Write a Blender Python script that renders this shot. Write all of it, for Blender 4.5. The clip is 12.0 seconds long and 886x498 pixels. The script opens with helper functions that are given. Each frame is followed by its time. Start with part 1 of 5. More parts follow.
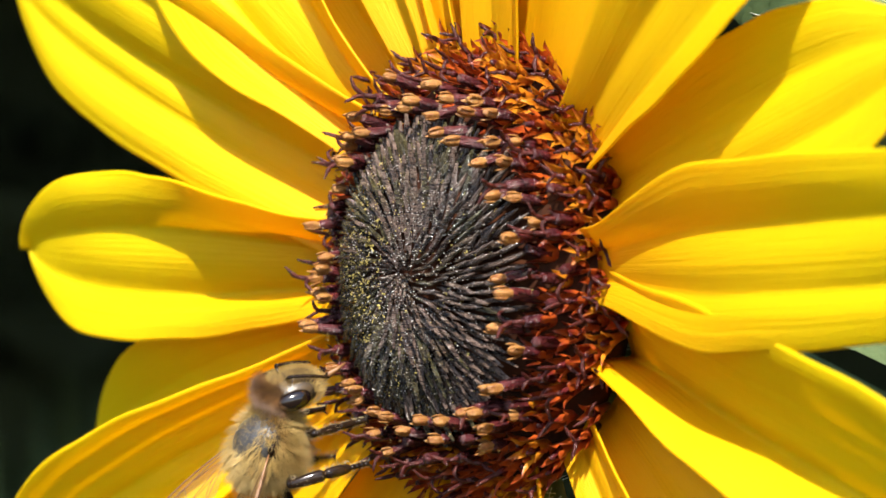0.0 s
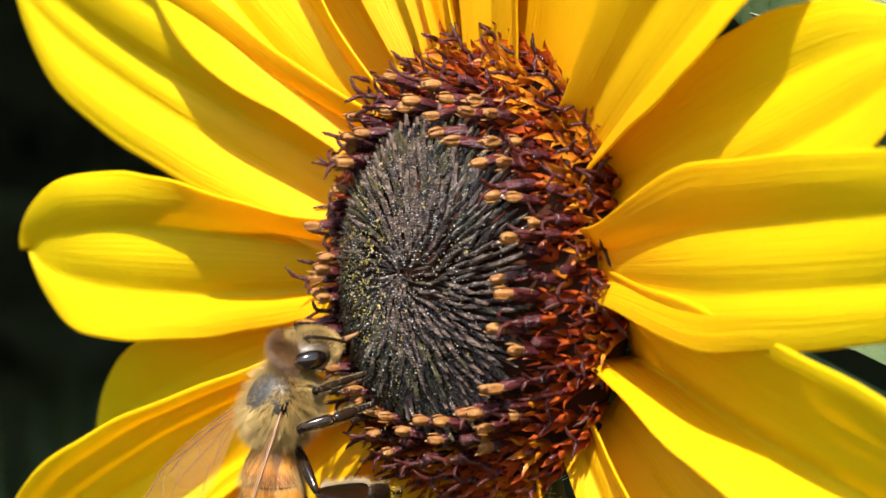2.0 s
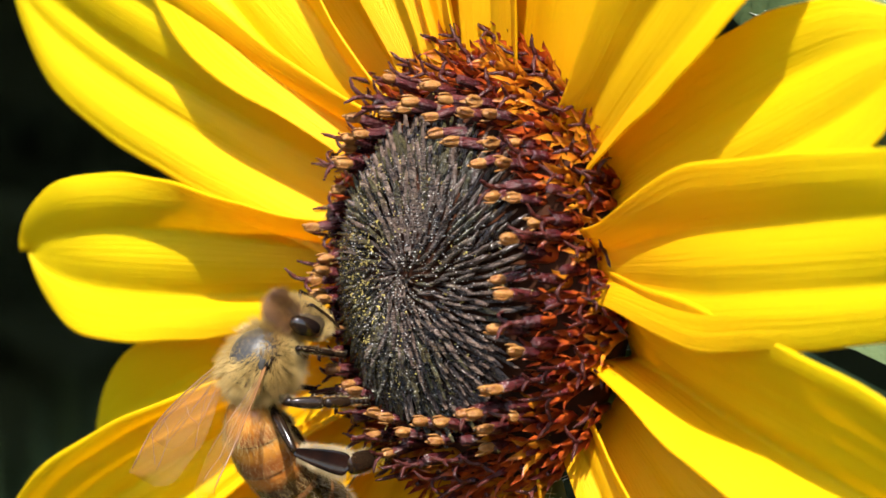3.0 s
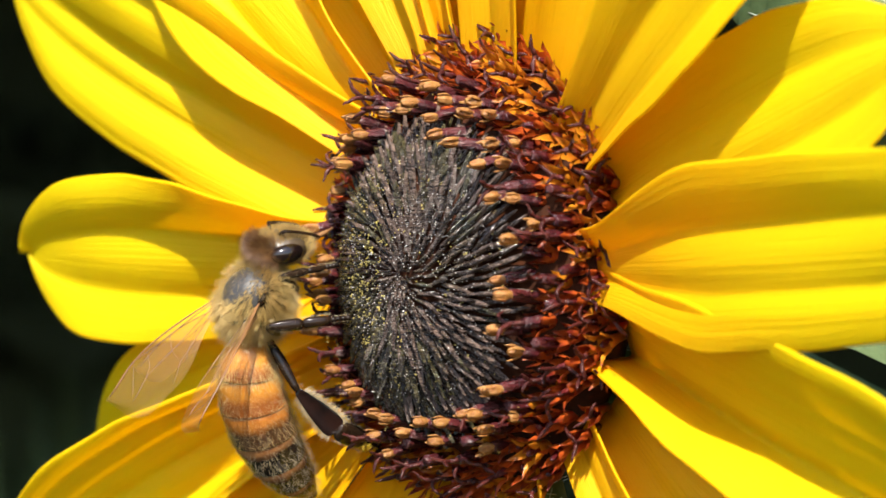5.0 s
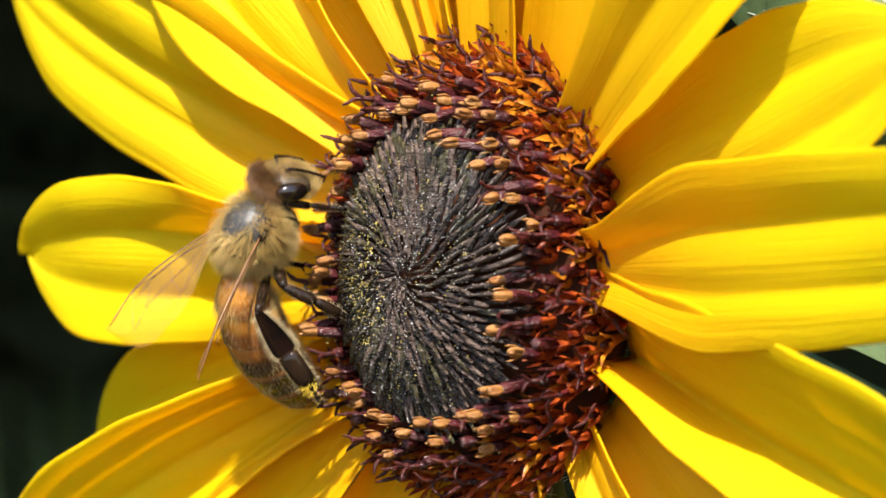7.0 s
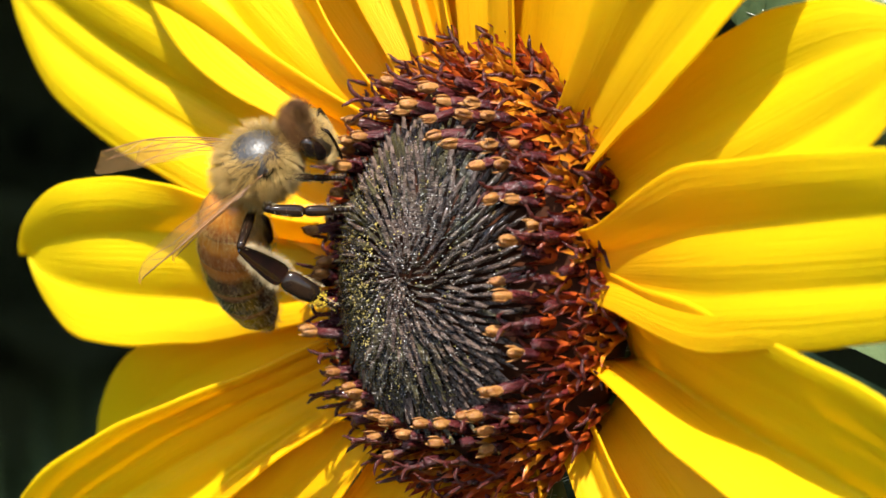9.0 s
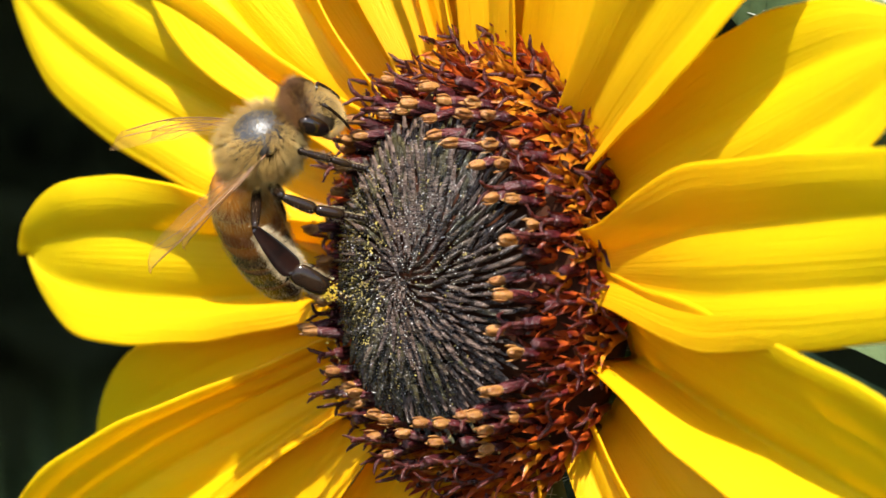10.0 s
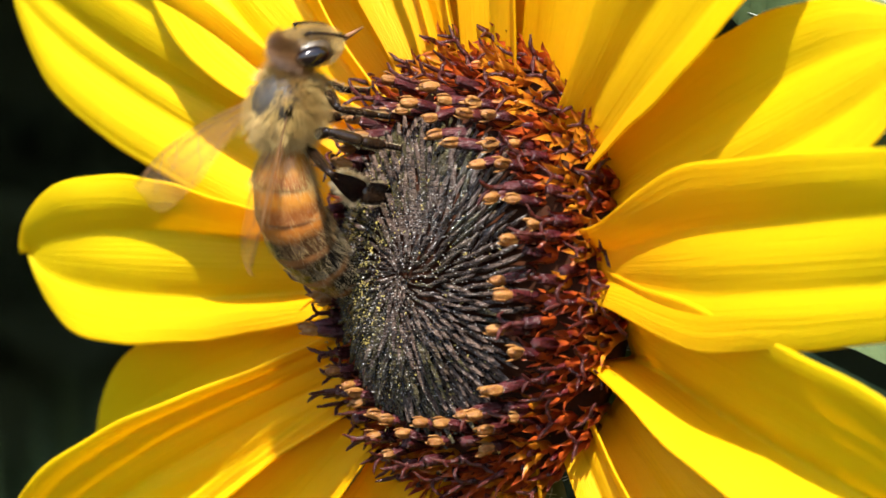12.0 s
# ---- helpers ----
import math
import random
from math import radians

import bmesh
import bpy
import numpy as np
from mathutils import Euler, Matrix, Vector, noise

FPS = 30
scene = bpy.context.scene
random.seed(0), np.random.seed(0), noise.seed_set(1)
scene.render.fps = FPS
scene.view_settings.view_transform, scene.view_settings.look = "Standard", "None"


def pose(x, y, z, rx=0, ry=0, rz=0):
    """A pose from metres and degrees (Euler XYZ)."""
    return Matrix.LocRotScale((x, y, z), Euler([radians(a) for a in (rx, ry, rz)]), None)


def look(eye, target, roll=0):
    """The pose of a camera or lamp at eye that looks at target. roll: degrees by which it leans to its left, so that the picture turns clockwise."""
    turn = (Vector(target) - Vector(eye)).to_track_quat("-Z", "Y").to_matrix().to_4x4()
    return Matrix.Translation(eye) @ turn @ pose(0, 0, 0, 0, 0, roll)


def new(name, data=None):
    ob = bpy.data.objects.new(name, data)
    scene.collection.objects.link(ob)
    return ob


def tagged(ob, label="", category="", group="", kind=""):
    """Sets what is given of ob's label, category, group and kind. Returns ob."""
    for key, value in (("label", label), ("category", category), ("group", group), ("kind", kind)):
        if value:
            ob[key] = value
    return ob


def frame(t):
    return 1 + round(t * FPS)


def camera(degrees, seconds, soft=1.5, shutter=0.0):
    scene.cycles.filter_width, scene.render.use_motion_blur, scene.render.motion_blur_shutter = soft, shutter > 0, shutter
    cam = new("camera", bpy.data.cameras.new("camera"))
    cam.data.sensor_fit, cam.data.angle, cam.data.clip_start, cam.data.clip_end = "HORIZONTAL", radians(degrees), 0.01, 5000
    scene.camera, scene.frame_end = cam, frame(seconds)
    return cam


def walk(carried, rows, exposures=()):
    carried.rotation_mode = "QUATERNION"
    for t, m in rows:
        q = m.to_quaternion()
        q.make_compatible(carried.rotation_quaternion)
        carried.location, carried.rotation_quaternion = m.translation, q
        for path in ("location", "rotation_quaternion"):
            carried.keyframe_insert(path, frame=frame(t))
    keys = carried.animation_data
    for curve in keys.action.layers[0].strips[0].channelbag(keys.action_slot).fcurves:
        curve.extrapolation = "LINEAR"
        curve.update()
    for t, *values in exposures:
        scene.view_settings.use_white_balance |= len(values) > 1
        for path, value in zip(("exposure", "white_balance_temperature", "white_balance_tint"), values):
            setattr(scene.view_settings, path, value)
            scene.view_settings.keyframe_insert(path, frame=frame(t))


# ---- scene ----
# One sunflower head with a honey bee on its rim, filmed close up by a still camera.
# Modelling is done in millimetres and stored in metres.
MM = 0.001
HEAD = Vector((0.0, 0.0, 1.2))          # the point in the flower head that the camera looks at
EYE = Vector((0.0, -0.1785, 1.2))

# ---- camera ----
cam = camera(15.0, 12.0, soft=1.5, shutter=0.5)
cam.data.dof.use_dof = True
cam.data.dof.focus_distance = 0.176
cam.data.dof.aperture_fstop = 80
walk(cam, [(0, look(EYE, HEAD)), (12, look(EYE, HEAD))])

# ---- light ----
SUN_FROM = Vector((-0.03, -0.62, 0.78)).normalized()
elevation = math.asin(SUN_FROM.z)
world = bpy.data.worlds.new("sky")
scene.world = world
world.use_nodes = True
sky = world.node_tree.nodes.new("ShaderNodeTexSky")
sky.sky_type = "NISHITA"
sky.sun_disc = False
sky.sun_elevation = elevation
sky.sun_rotation = math.atan2(SUN_FROM.x, SUN_FROM.y)
back = world.node_tree.nodes["Background"]
back.inputs["Strength"].default_value = 0.12
world.node_tree.links.new(sky.outputs["Color"], back.inputs["Color"])
sun = new("sun", bpy.data.lights.new("sun", "SUN"))
sun.data.energy = 4.2
sun.data.angle = radians(0.53)
sun.data.color = (1.0, 0.95, 0.86)
sun.matrix_world = look(SUN_FROM * 4 + HEAD, HEAD)
scene.view_settings.exposure = 1.60


# ---- materials ----
class Nodes:
    """A node material with short calls for the nodes that it needs."""

    def __init__(self, name):
        self.mat = bpy.data.materials.new(name)
        self.mat.use_nodes = True
        self.tree = self.mat.node_tree
        self.bsdf = self.tree.nodes["Principled BSDF"]
        self.out = self.tree.nodes["Material Output"]

    def put(self, socket, value):
        if isinstance(value, bpy.types.NodeSocket):
            self.tree.links.new(value, socket)
        elif isinstance(value, (tuple, list)) and len(value) == 3 and socket.type == "RGBA":
            socket.default_value = (*value, 1)
        else:
            socket.default_value = value

    def set(self, **values):
        for key, value in values.items():
            self.put(self.bsdf.inputs[key.replace("_", " ")], value)
        return self

    def node(self, kind, **values):
        n = self.tree.nodes.new("ShaderNode" + kind)
        for key, value in values.items():
            self.put(n.inputs[key.replace("_", " ")], value)
        return n

    def coord(self, kind="Object", scale=(1, 1, 1)):
        c = self.node("TexCoord").outputs[kind]
        m = self.node("Mapping")
        self.put(m.inputs["Vector"], c)
        m.inputs["Scale"].default_value = scale
        return m.outputs["Vector"]

    def noise(self, vector, scale, detail=4, rough=0.55):
        n = self.node("TexNoise", Vector=vector, Scale=scale, Detail=detail, Roughness=rough)
        return n.outputs["Fac"]

    def ramp(self, fac, *stops):
        n = self.node("ValToRGB", Fac=fac)
        e = n.color_ramp.elements
        while len(e) < len(stops):
            e.new(0.5)
        for el, (p, col) in zip(e, stops):
            el.position = p
            el.color = (*col, 1) if len(col) == 3 else col
        return n.outputs["Color"]

    def mix(self, fac, a, b, blend="MIX"):
        n = self.tree.nodes.new("ShaderNodeMix")
        n.data_type, n.blend_type = "RGBA", blend
        self.put(n.inputs[0], fac)
        self.put(n.inputs[6], a)
        self.put(n.inputs[7], b)
        return n.outputs[2]

    def math(self, op, a, b=0.0):
        n = self.tree.nodes.new("ShaderNodeMath")
        n.operation = op
        self.put(n.inputs[0], a)
        self.put(n.inputs[1], b)
        return n.outputs[0]

    def bump(self, height, strength, distance):
        n = self.node("Bump", Height=height, Strength=strength, Distance=distance)
        self.put(self.bsdf.inputs["Normal"], n.outputs["Normal"])
        return n.outputs["Normal"]

    def axis(self, vector, which):
        n = self.node("SeparateXYZ", Vector=vector)
        return n.outputs[which]

    def see_through(self, colour, fac, normal=None):
        """Adds light that comes through a thin sheet."""
        t = self.node("BsdfTranslucent", Color=colour)
        if normal:
            self.put(t.inputs["Normal"], normal)
        m = self.node("MixShader")
        self.put(m.inputs[0], fac)
        self.tree.links.new(self.bsdf.outputs[0], m.inputs[1])
        self.tree.links.new(t.outputs[0], m.inputs[2])
        self.tree.links.new(m.outputs[0], self.out.inputs["Surface"])
        return self


def petal_material():
    n = Nodes("petal")
    uv = n.coord("UV")
    across, along = n.axis(uv, 0), n.axis(uv, 1)
    veins = n.noise(n.coord("UV", (46, 1.4, 1)), 1.0, 3, 0.6)
    blot = n.noise(n.coord("Object", (320, 320, 320)), 1.0, 4)
    tint = n.node("ObjectInfo").outputs["Random"]
    # deeper orange throat: own hue plus shade tint in the colour; lemon towards the tip
    body = n.ramp(along, (0.0, (0.82, 0.37, 0.001)), (0.25, (0.83, 0.515, 0.001)), (0.6, (0.81, 0.65, 0.001)), (1.0, (0.81, 0.69, 0.002)))
    body = n.mix(n.math("MULTIPLY", veins, 0.26), body, (0.80, 0.46, 0.001))
    body = n.mix(n.math("MULTIPLY", blot, 0.25), body, (0.84, 0.63, 0.002))
    body = n.mix(n.math("MULTIPLY", tint, 0.2), body, (0.82, 0.52, 0.001))
    n.set(Base_Color=body, Roughness=0.55)
    n.bsdf.inputs["Specular IOR Level"].default_value = 0.25
    fine = n.noise(n.coord("UV", (150, 12, 1)), 1.0, 3)
    h = n.math("ADD", veins, n.math("MULTIPLY", fine, 0.35))
    nor = n.bump(h, 0.42, 0.0002)
    n.see_through(n.mix(0.5, body, (1.0, 0.66, 0.0)), 0.52, nor)
    return n.mat


def plain_material(name, low, high, scale, rough=0.5, bump=0.3, depth=0.00003, spec=0.5, through_light=0.0, vary=0.0):
    """Two mottled tones, with fine relief; vary turns each piece a little to the second tone."""
    n = Nodes(name)
    co = n.coord("Object", (scale, scale, scale))
    f = n.noise(co, 1.0, 4)
    fac = n.ramp(f, (0.32, (0, 0, 0)), (0.68, (1, 1, 1)))
    if vary:
        fac = n.math("ADD", n.math("MULTIPLY", fac, 1 - vary), n.math("MULTIPLY", n.node("ObjectInfo").outputs["Random"], vary))
    col = n.mix(fac, low, high)
    n.set(Base_Color=col, Roughness=rough)
    n.bsdf.inputs["Specular IOR Level"].default_value = spec
    nor = n.bump(n.noise(co, 3.0, 3), bump, depth)
    if through_light:
        n.see_through(col, through_light, nor)
    return n.mat


def bract_material(name, low, high, green_share):
    """Dark, waxy and beaded with tiny glands that catch the sun, ribbed along its length."""
    n = Nodes(name)
    co = n.coord("Object", (1000, 1000, 1000))
    beads = n.node("TexVoronoi", Vector=co, Scale=13.0).outputs["Distance"]
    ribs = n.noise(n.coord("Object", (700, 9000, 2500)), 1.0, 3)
    patch = n.noise(co, 1.3, 3)
    col = n.mix(n.ramp(patch, (0.35, (0, 0, 0)), (0.75, (1, 1, 1))), low, high)
    green = n.ramp(n.noise(co, 0.45, 2), (0.50, (0, 0, 0)), (0.72, (1, 1, 1)))
    col = n.mix(n.math("MULTIPLY", green, green_share), col, (0.085, 0.070, 0.020))
    # groove shade painted in: near-black colour where the ribs sink
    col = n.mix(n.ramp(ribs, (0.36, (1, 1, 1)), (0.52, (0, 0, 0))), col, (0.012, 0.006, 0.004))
    n.set(Base_Color=col, Roughness=0.22)
    n.bsdf.inputs["Specular IOR Level"].default_value = 0.7
    n.bump(n.math("ADD", n.math("SUBTRACT", 1.0, beads), n.math("MULTIPLY", ribs, 1.4)), 1.0, 0.00011)
    return n.mat


def graded_material(name, stops, z0, z1, rough=0.4, bump=0.3, depth=0.00003, ridges=900, through_light=0.0, spec=0.5):
    """Tones that run along the piece's own length, broken up by streaks."""
    n = Nodes(name)
    co = n.coord("Object")
    z = n.math("DIVIDE", n.math("SUBTRACT", n.axis(co, 2), z0 * MM), (z1 - z0) * MM)
    streak = n.noise(n.coord("Object", (ridges * 3, ridges * 3, ridges * 0.5)), 1.0, 4)
    z = n.math("ADD", z, n.math("MULTIPLY", n.math("SUBTRACT", streak, 0.5), 0.35))
    tint = n.node("ObjectInfo").outputs["Random"]
    z = n.math("ADD", z, n.math("MULTIPLY", n.math("SUBTRACT", tint, 0.5), 0.18))
    col = n.ramp(z, *stops)
    n.set(Base_Color=col, Roughness=rough)
    n.bsdf.inputs["Specular IOR Level"].default_value = spec
    nor = n.bump(streak, bump, depth)
    if through_light:
        n.see_through(col, through_light, nor)
    return n.mat


def wing_material():
    n = Nodes("wing membrane")
    co = n.coord("Object", (700, 700, 700))
    n.set(Base_Color=(0.32, 0.19, 0.07), Roughness=0.30)
    n.bsdf.inputs["Specular IOR Level"].default_value = 0.3
    n.bump(n.noise(co, 1.0, 3), 0.35, 0.00005)
    clear = n.node("BsdfTransparent", Color=(0.96, 0.90, 0.80))
    m = n.node("MixShader")
    m.inputs[0].default_value = 0.14
    n.tree.links.new(clear.outputs[0], m.inputs[1])
    n.tree.links.new(n.bsdf.outputs[0], m.inputs[2])
    n.tree.links.new(m.outputs[0], n.out.inputs["Surface"])
    return n.mat


def tergite_material(name, front, rear, edge):
    """Amber plate with a ragged dark rear band; the plate's own x runs from its rear to its front edge."""
    n = Nodes(name)
    co = n.coord("Object")
    x = n.math("DIVIDE", n.axis(co, 0), 1.0 * MM)
    wob = n.noise(n.coord("Object", (1100, 1100, 1100)), 1.0, 5, 0.65)
    x = n.math("ADD", x, n.math("MULTIPLY", n.math("SUBTRACT", wob, 0.5), 0.9))
    blotch = n.noise(n.coord("Object", (650, 900, 900)), 1.0, 4)
    tone = n.mix(n.ramp(blotch, (0.35, (0, 0, 0)), (0.65, (1, 1, 1))), front, tuple(c * f for c, f in zip(front, (0.55, 0.42, 0.5))))
    rim = n.ramp(n.math("ADD", n.math("MULTIPLY", x, 0.6), 0.85), (edge - 0.10, (1, 1, 1)), (edge + 0.16, (0, 0, 0)))
    n.set(Base_Color=n.mix(rim, tone, rear), Roughness=n.math("ADD", 0.14, n.math("MULTIPLY", wob, 0.22)))
    fine = n.noise(n.coord("Object", (4200, 4200, 4200)), 1.0, 3)
    n.bump(n.math("ADD", fine, n.math("MULTIPLY", blotch, 1.5)), 0.8, 0.00006)
    return n.mat


M_PETAL = petal_material()
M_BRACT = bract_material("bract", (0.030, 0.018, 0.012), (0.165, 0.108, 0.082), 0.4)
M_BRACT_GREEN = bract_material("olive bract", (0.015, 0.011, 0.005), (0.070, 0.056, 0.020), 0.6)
M_GLINT = plain_material("glint bead", (0.20, 0.17, 0.15), (0.42, 0.37, 0.33), 2000, 0.10, 0.1, 0.00001, 1.0)
M_DISC = plain_material("disc flesh", (0.018, 0.006, 0.003), (0.050, 0.015, 0.005), 900, 0.85, 0.5, 0.00008, 0.1)
M_COROLLA = graded_material("corolla", ((0.0, (0.10, 0.05, 0.015)), (0.30, (0.20, 0.023, 0.008)), (0.5, (0.32, 0.040, 0.010)), (0.72, (0.48, 0.088, 0.012)), (1.0, (0.14, 0.015, 0.009))), 0.0, 2.6, 0.30, 1.0, 0.00014, 1400, 0.40, 0.5)
M_COROLLA_PALE = graded_material("pale corolla", ((0.0, (0.24, 0.14, 0.02)), (0.5, (0.48, 0.12, 0.009)), (0.8, (0.66, 0.25, 0.014)), (1.0, (0.26, 0.040, 0.009))), 0.0, 2.6, 0.30, 1.0, 0.00014, 1400, 0.45, 0.5)
M_ANTHER = graded_material("anther tube", ((0.0, (0.20, 0.034, 0.012)), (0.35, (0.090, 0.010, 0.011)), (0.6, (0.036, 0.006, 0.008)), (1.0, (0.075, 0.013, 0.013))), 0.8, 3.6, 0.22, 1.0, 0.00028, 2600, 0.0, 0.6)
M_TIP = plain_material("anther tip", (0.22, 0.070, 0.016), (0.47, 0.235, 0.064), 3800, 0.30, 0.9, 0.00010, 0.5, 0.3, 0.25)
M_STIGMA = plain_material("stigma", (0.022, 0.004, 0.004), (0.075, 0.013, 0.009), 3500, 0.30, 1.0, 0.00010, 0.3)
M_POLLEN = plain_material("pollen", (0.24, 0.18, 0.04), (0.46, 0.35, 0.09), 3000, 0.6, 0.3, 0.00002, 0.3, 0.2)
M_GREEN = plain_material("green bract", (0.05, 0.085, 0.022), (0.15, 0.20, 0.075), 420, 0.6, 0.5, 0.0001, 0.3, 0.15)
M_LEAF = plain_material("hairy leaf", (0.03, 0.055, 0.018), (0.085, 0.125, 0.05), 260, 0.65, 0.7, 0.0002, 0.3, 0.15)
M_DOWN = plain_material("white plant hair", (0.55, 0.58, 0.48), (0.7, 0.72, 0.62), 900, 0.5, 0.1)
M_HAIR = plain_material("tan bee hair", (0.42, 0.285, 0.09), (0.70, 0.52, 0.21), 900, 0.5, 0.1, 0.00001, 0.4, 0.5)
M_HAIR_AMBER = plain_material("amber bee hair", (0.26, 0.16, 0.055), (0.52, 0.36, 0.15), 900, 0.5, 0.1, 0.00001, 0.4, 0.4)
M_HAIR_DARK = plain_material("dark bee hair", (0.070, 0.030, 0.010), (0.19, 0.088, 0.028), 900, 0.5, 0.1, 0.00001, 0.4, 0.1)
M_HAIR_PALE = plain_material("pale leg hair", (0.36, 0.27, 0.14), (0.58, 0.46, 0.27), 900, 0.5, 0.1, 0.00001, 0.4, 0.3)
M_CHITIN = plain_material("dark chitin", (0.010, 0.008, 0.007), (0.028, 0.020, 0.015), 900, 0.24, 0.35, 0.00003, 0.6)
M_SHIELD = plain_material("thorax shield", (0.016, 0.015, 0.014), (0.048, 0.043, 0.039), 1300, 0.42, 0.8, 0.00006, 0.5)
M_EYE = plain_material("compound eye", (0.004, 0.002, 0.002), (0.010, 0.005, 0.003), 500, 0.13, 0.1, 0.00001, 0.6)
M_FACE = plain_material("head capsule", (0.030, 0.020, 0.012), (0.075, 0.050, 0.026), 1500, 0.4, 0.5, 0.00004)
M_LEG = plain_material("leg chitin", (0.006, 0.004, 0.003), (0.022, 0.011, 0.005), 800, 0.13, 0.3, 0.00002, 0.28)
M_JOINT = plain_material("leg joint", (0.14, 0.08, 0.03), (0.28, 0.18, 0.09), 1500, 0.4, 0.3)
M_SHIN = plain_material("hind shin", (0.004, 0.002, 0.002), (0.016, 0.005, 0.003), 900, 0.16, 0.4, 0.00003, 0.4)
M_YELLOW_POLLEN = plain_material("yellow pollen", (0.42, 0.27, 0.02), (0.72, 0.52, 0.05), 3000, 0.7, 0.3, 0.00002, 0.2, 0.2)
M_VEIN = plain_material("wing vein", (0.10, 0.045, 0.016), (0.20, 0.09, 0.03), 900, 0.4, 0.2)
M_WING = wing_material()
M_AMBER = tergite_material("amber plate", (0.50, 0.205, 0.028), (0.20, 0.060, 0.012), 0.30)
M_BROWN = tergite_material("brown plate", (0.38, 0.135, 0.020), (0.050, 0.022, 0.009), 0.40)
M_DARKPLATE = tergite_material("dark plate", (0.24, 0.105, 0.032), (0.011, 0.008, 0.006), 0.60)
M_SOIL = plain_material("soil", (0.020, 0.016, 0.011), (0.05, 0.040, 0.026), 9, 0.9, 0.6, 0.02, 0.1)
# darker than real leaves: the hedge's deep shade is put into the colour
M_HEDGE = plain_material("shade-darkened hedge leaf", (0.011, 0.014, 0.006), (0.026, 0.031, 0.013), 3, 0.8, 0.2, 0.002, 0.05)
M_GRASS = plain_material("grass blade", (0.03, 0.055, 0.02), (0.07, 0.11, 0.045), 6, 0.6, 0.2, 0.002, 0.2)


# ---- mesh helpers ----
class Geo:
    """Vertices in millimetres and faces, gathered piece by piece."""

    def __init__(self):
        self.v, self.f, self.uv, self.m = [], [], {}, []

    def add(self, verts, faces, mat=0, uv=None):
        o = len(self.v)
        self.v.extend(tuple(p) for p in verts)
        if uv is not None:
            for i, p in enumerate(uv):
                self.uv[o + i] = p
        for f in faces:
            self.f.append(tuple(i + o for i in f))
            self.m.append(mat)
        return self

    def moved(self, m):
        self.v = [tuple(m @ Vector(p)) for p in self.v]
        return self

    def join(self, other, m=None):
        o = len(self.v)
        self.v.extend(tuple(m @ Vector(p)) if m else p for p in other.v)
        self.f.extend(tuple(i + o for i in f) for f in other.f)
        self.m.extend(other.m)
        return self

    def mesh(self, name, mats, smooth=True):
        me = bpy.data.meshes.new(name)
        me.from_pydata([(x * MM, y * MM, z * MM) for x, y, z in self.v], [], self.f)
        for mat in mats if isinstance(mats, (list, tuple)) else [mats]:
            me.materials.append(mat)
        me.polygons.foreach_set("use_smooth", [smooth] * len(self.f))
        me.polygons.foreach_set("material_index", self.m)
        if self.uv:
            lay = me.uv_layers.new(name="UVMap")
            for loop in me.loops:
                lay.data[loop.index].uv = self.uv.get(loop.vertex_index, (0, 0))
        me.update()
        return me


def part(name, geo, material, parent, label="", at=None, smooth=True):
    """Links a mesh, or a Geo made into one, as one object under a thing or a part."""
    me = geo.mesh(name, material, smooth) if isinstance(geo, Geo) else geo
    ob = new(name, me)
    ob.parent = parent
    if at is not None:
        ob.matrix_basis = at
    if label:
        ob["label"] = label
    return ob


def frame_along(d, hint=Vector((0.31, 0.52, 0.79))):
    d = d.normalized()
    a = d.cross(hint)
    if a.length < 1e-4:
        a = d.cross(Vector((1, 0, 0)))
    a.normalize()
    return a, d.cross(a)


def tube(geo, pts, radii, n=8, mat=0, ridge=None, cap=True, flat=1.0, hint=Vector((0.31, 0.52, 0.79))):
    """A round rod through points; ridge(k, n) scales the radius round it."""
    pts = [Vector(p) for p in pts]
    verts, faces = [], []
    for i, p in enumerate(pts):
        d = pts[min(i + 1, len(pts) - 1)] - pts[max(i - 1, 0)]
        a, b = frame_along(d, hint)
        for k in range(n):
            w = 2 * math.pi * k / n
            r = radii[i] * (ridge(k, n) if ridge else 1)
            verts.append(p + a * (r * math.cos(w)) + b * (r * flat * math.sin(w)))
    for i in range(len(pts) - 1):
        for k in range(n):
            faces.append((i * n + k, i * n + (k + 1) % n, (i + 1) * n + (k + 1) % n, (i + 1) * n + k))
    if cap:
        faces.append(tuple(reversed(range(n))))
        faces.append(tuple(range((len(pts) - 1) * n, len(pts) * n)))
    return geo.add(verts, faces, mat)


def ball(geo, c, r, nu=20, nv=12, mat=0, bend=None):
    """A round body with its poles on the z axis; bend(p) shapes the unit ball first."""
    c, r = Vector(c), Vector(r)
    verts, faces = [], []

    def place(p):
        p = bend(p) if bend else p
        return c + Vector((p.x * r.x, p.y * r.y, p.z * r.z))

    for j in range(1, nv):
        t = math.pi * j / nv
        for i in range(nu):
            w = 2 * math.pi * i / nu
            verts.append(place(Vector((math.sin(t) * math.cos(w), math.sin(t) * math.sin(w), math.cos(t)))))
    top, bot = len(verts), len(verts) + 1
    verts += [place(Vector((0, 0, 1))), place(Vector((0, 0, -1)))]
    for j in range(nv - 2):
        for i in range(nu):
            k = (i + 1) % nu
            faces.append((j * nu + i, (j + 1) * nu + i, (j + 1) * nu + k, j * nu + k))
    for i in range(nu):
        k = (i + 1) % nu
        faces.append((top, i, k))
        faces.append((bot, (nv - 2) * nu + k, (nv - 2) * nu + i))
    return geo.add(verts, faces, mat)


